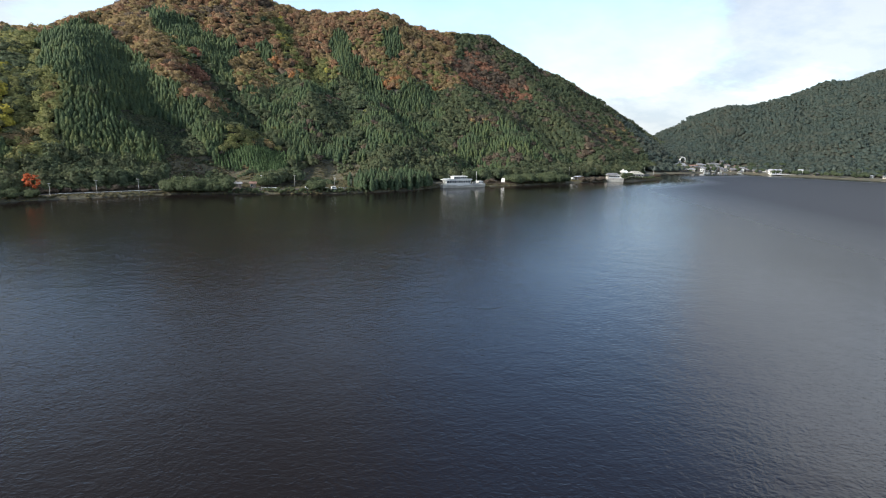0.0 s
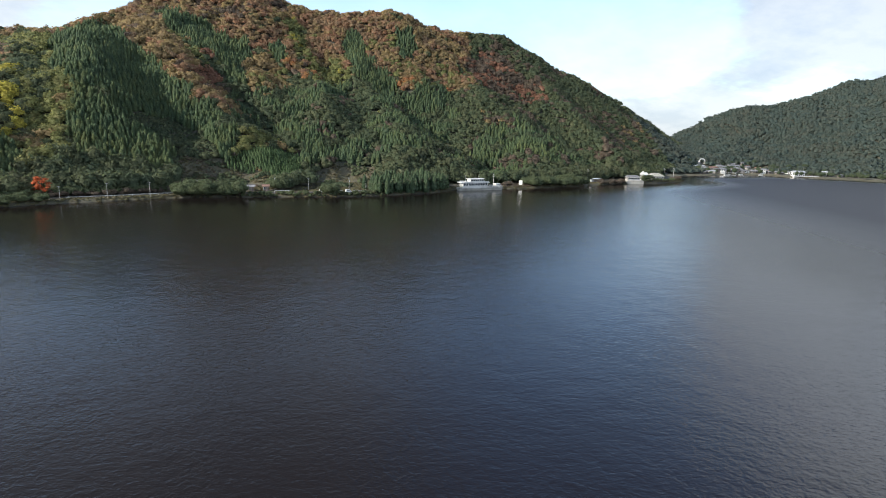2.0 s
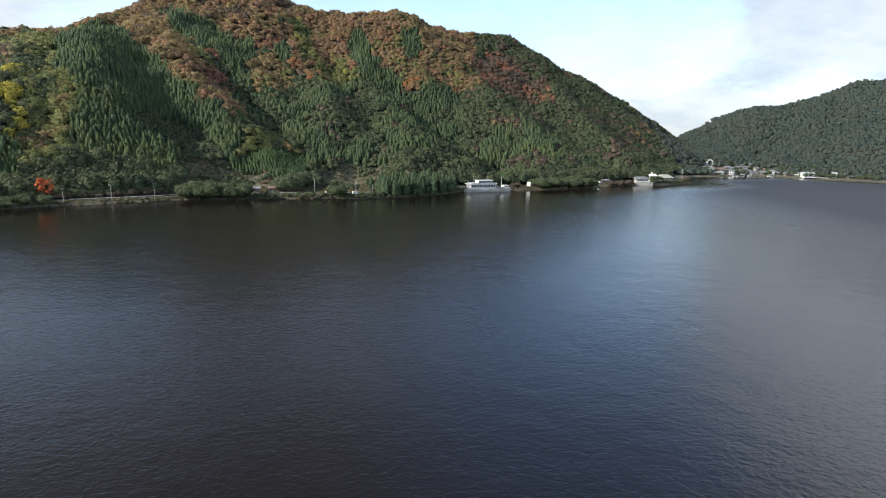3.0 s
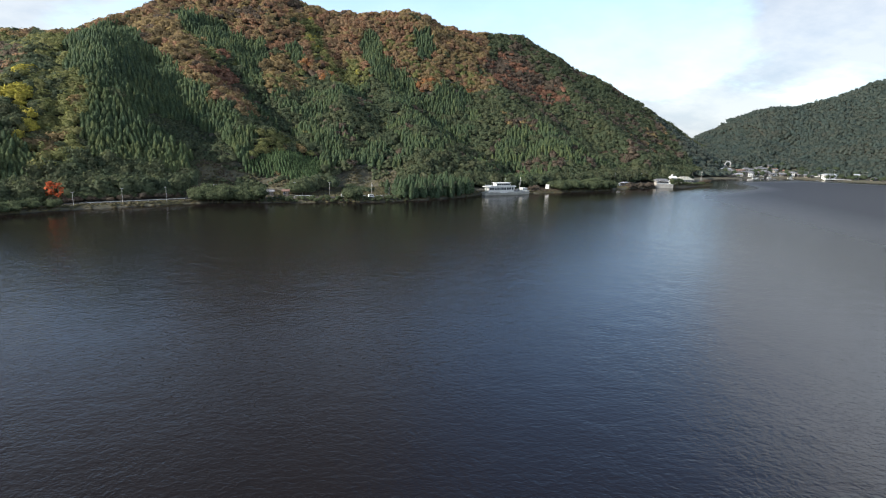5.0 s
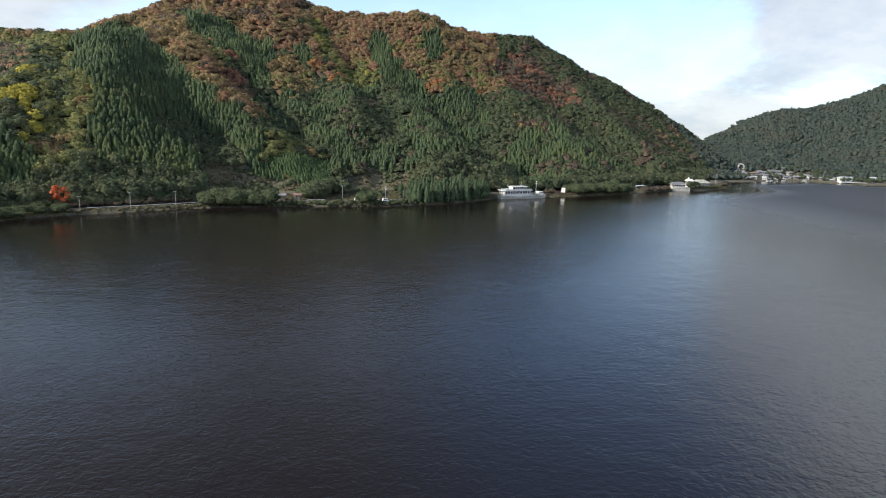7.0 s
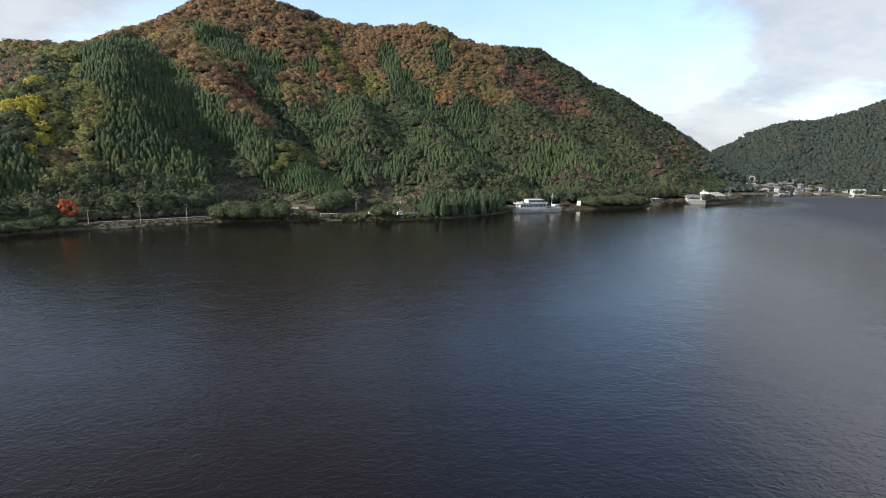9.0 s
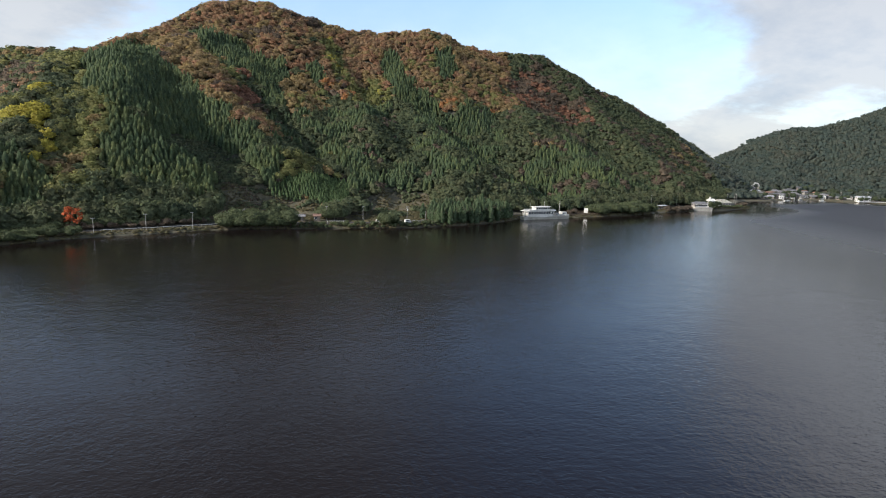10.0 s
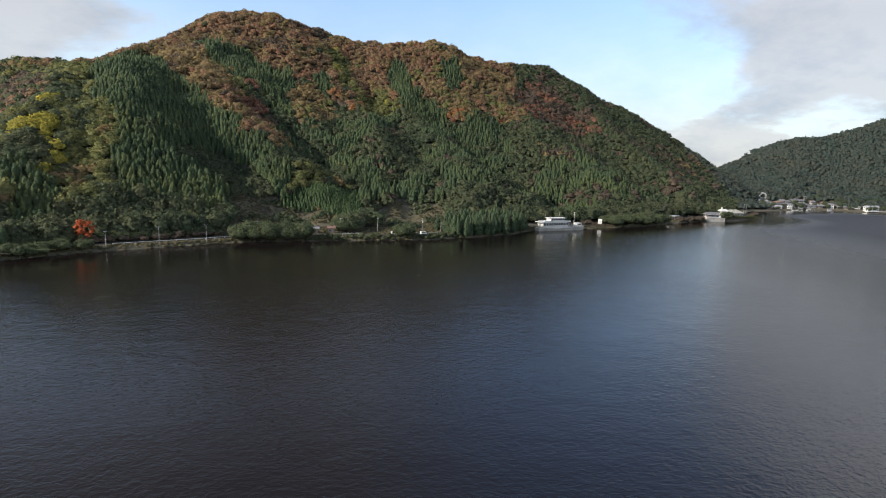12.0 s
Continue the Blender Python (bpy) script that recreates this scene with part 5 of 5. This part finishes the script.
def tunnel_portal(x, y, turn):
    thing = base("tunnel_portal", x, y, ground_z(x, y) + 1.2, turn, "white concrete road tunnel portal with round arch", "tunnel portal")
    bm = bmesh.new()
    rings = []
    for k in range(17):
        a = math.pi * k / 16
        c, s = math.cos(a), math.sin(a)
        rings.append([bm.verts.new((r * c, yy, 1.0 + r * s)) for r, yy in ((4.6, -1.5), (6.3, -1.5), (6.3, 7.0), (4.6, 7.0))])
    for a, b in zip(rings[:-1], rings[1:]):
        for j in range(4):
            bm.faces.new((a[j], b[j], b[(j + 1) % 4], a[(j + 1) % 4]))
    bmesh.ops.recalc_face_normals(bm, faces=bm.faces)
    part("arch", bm, M_WHITE, thing)
    for s in (-1, 1):
        part("wing_wall", boxy(min(s * 4.6, s * 6.3), max(s * 4.6, s * 6.3), -1.5, 7.0, -2.5, 1.0), M_CONCRETE, thing)
    # dark panel closing the arch, in place of the shade inside
    part("bore", boxy(-4.6, 4.6, 6.6, 7.2, -2.0, 5.9), M_TYRE_SHADE, thing, "dark panel painted for the shade in the tunnel mouth")
    thing.scale = (0.72, 0.72, 0.72)


tunnel_portal(315, 718, 12)

# ---- single trees by the shore ----


def shape_bmesh(shape, h, w):
    bm = bmesh.new()
    v, f = shape
    verts = [bm.verts.new((p[0] * w, p[1] * w, p[2] * h)) for p in v]
    for face in f:
        bm.faces.new([verts[i] for i in face if i >= 0])
    return bm


def tree_kind(name, shape, h, w, material, label, category, trunk=0.4):
    """A tree with a tapered trunk, limbs and a crown, at the origin."""
    thing = tagged(new(name), label, category)
    bm = rod((0, 0, -0.6), (0, 0, h * 0.75), 0.028 * h, 0.006 * h, 7)
    for k in range(5):
        a = 2.4 * k
        rod((0, 0, h * (0.22 + 0.09 * k)), (0.26 * w * math.cos(a), 0.26 * w * math.sin(a), h * (0.42 + 0.09 * k)), 0.010 * h, 0.004 * h, 5, bm)
    part("trunk", bm, M_BARK, thing)
    part("crown", shape_bmesh(shape, h, w), material, thing)
    return thing


one_rng = np.random.RandomState(23)
FULL_CEDARS = [cedar_shape(one_rng, 90, 9) for _ in range(3)]
FULL_CROWNS = [broadleaf_shape(one_rng, 260, 12) for _ in range(3)]


def maple_shape(rng):
    """A loose, pointed crown one high: sprays of small leaf clumps round uneven limbs, with gaps between."""
    verts, faces = [], []
    for k in range(16):
        a, h = 2.4 * k + rng.uniform(-.4, .4), 0.30 + 0.62 * k / 15
        reach = rng.uniform(0.10, 0.42) * (1.12 - 0.85 * (h - 0.3))
        middle = np.array((reach * math.cos(a), reach * math.sin(a), h))
        for _ in range(34):
            d = rng.normal(size=3)
            p = middle + d / np.linalg.norm(d) * rng.uniform(0.3, 1.0) * np.array((0.15, 0.15, 0.085))
            n = d / np.linalg.norm(d) + np.array((0, 0, 0.8)) + rng.normal(size=3) * 0.3
            n /= np.linalg.norm(n)
            u = np.cross(n, rng.normal(size=3))
            u /= np.linalg.norm(u)
            w = np.cross(n, u)
            size = rng.uniform(0.021, 0.040)
            start = len(verts)
            for i, j in ((-1, -.7), (.8, -1), (1, .8), (-.7, 1)):
                verts.append(tuple(p + size * (i * u + j * w)))
            faces.append((start, start + 1, start + 2, start + 3))
    return np.array(verts), np.array(faces)


def plant_row(kinds, spots, group, lo, hi, seed):
    """Copies of the trees of a kind at the spots, each turned and sized in its own way."""
    rng = random.Random(seed)
    for x, y in spots:
        k = rng.choice(kinds)
        s = rng.uniform(lo, hi)
        made = copy_thing(k, Matrix.Identity(4))
        made.matrix_basis = pose(x, y, ground_z(x, y) - 0.1, 0, 0, rng.uniform(0, 360)) @ Matrix.Diagonal((s, s, s * rng.uniform(0.9, 1.12), 1))
        tagged(made, group=group)


def band(start, stop, lo, hi, step, seed):
    """Loose spots in a strip along the shore, between two distances from the water."""
    rng = random.Random(seed)
    out = []
    away = lo
    while away < hi:
        for x, y, _ in along_shore(start, stop, away, step):
            out.append((x + rng.uniform(-.35, .35) * step, y + rng.uniform(-.35, .35) * step))
        away += step * 0.9
    return out


def remove(kinds):
    for k in kinds:
        for ob in (*k.children_recursive, k):
            bpy.data.objects.remove(ob)


def shore_trees():
    cedar = [tree_kind("shore_cedar", s, 8.5, 9.5, M_CEDAR, "dark green young cedar in a dense grove by the water", "tree") for s in FULL_CEDARS]
    plant_row(cedar, band(-46, -5, 3.0, 26, 3.7, 1), "cedars of the shore grove", 0.95, 1.45, 1)
    plant_row(cedar, band(-212, -203, 15, 22, 3.4, 3), "cypress row behind the bank", 0.9, 1.05, 3)
    remove(cedar)
    shrub = [tree_kind("shore_shrub", s, 4.2, 5.2, M_BAMBOO, "grey-green bushy shrub on the lake bank", "shrub") for s in FULL_CROWNS]
    plant_row(shrub, band(-148, -119, 2.2, 8.0, 2.5, 2), "tall thicket along the bank", 0.85, 1.9, 2)
    plant_row(shrub, band(-204, -150, 17, 23, 3.3, 13), "undergrowth behind the road", 0.7, 1.15, 13)
    plant_row(shrub, band(-118, -46, 2.2, 6.2, 2.9, 4), "shrubs along the bank", 0.34, 0.62, 4)
    plant_row(shrub, band(-225, -190, 3.0, 9.0, 3.6, 5), "shrubs along the bank", 0.7, 1.1, 5)
    plant_row(shrub, band(56, 104, 2.5, 15.0, 5.2, 6), "shrubs east of the boat", 1.2, 1.9, 6)
    plant_row(shrub, [(164.5 + 4.4 * k, 493.5 + 3.5 * k) for k in range(10)], "shrubs on the point", 0.45, 0.75, 7)
    plant_row(shrub, [(166, 498), (169, 501), (172, 503), (175, 507)], "bushes by the annex", 0.9, 1.25, 14)
    plant_row(shrub, [(-76, 321), (-79, 324), (-73, 323), (-108, 327), (-104, 329)], "bushes by the road", 1.2, 1.9, 8)
    rng = random.Random(31)
    spots = []
    while len(spots) < 190:
        x, y = rng.uniform(286, 600), rng.uniform(640, 760)
        s = float(inland(np.array([x]), np.array([y]))[0])
        if 3 < s < 46 and (s > 26 or rng.random() < 0.4) and math.hypot(x - 313, y - 706) > 12:
            spots.append((x, y))
    remove(shrub)
    garden = [tree_kind("village_tree", s, 4.6, 4.6, M_GREEN, "dark green garden tree among the village houses", "tree") for s in FULL_CROWNS]
    plant_row(garden, spots, "garden trees in the village", 0.8, 1.5, 12)
    remove(garden)
    brown = [tree_kind("brown_shrub", s, 3.4, 4.6, M_BROWN, "reddish-brown autumn shrub on the lake bank", "shrub") for s in FULL_CROWNS[:2]]
    plant_row(brown, band(122, 147, 2.0, 6.5, 3.0, 9), "brown shrubs on the bank", 0.6, 0.95, 9)
    plant_row(brown, [(210, 536), (214, 540), (216, 546), (205, 533), (34, 410), (38, 413), (52, 424), (-151, 297), (-149, 294)], "brown shrubs on the bank", 0.8, 1.3, 10)
    plant_row(brown, band(-190, -150, 14.5, 19, 3.0, 11), "bare brown bushes behind the road", 0.6, 0.95, 11)
    remove(brown)
    red = tree_kind("maple_tree", maple_shape(one_rng), 10.4, 10.2, M_RED, "bright orange-red autumn maple beside the shore road", "tree")
    red.matrix_basis = pose(-201.5, 264.5, ground_z(-201.5, 264.5), 0, 0, 40)


shore_trees()
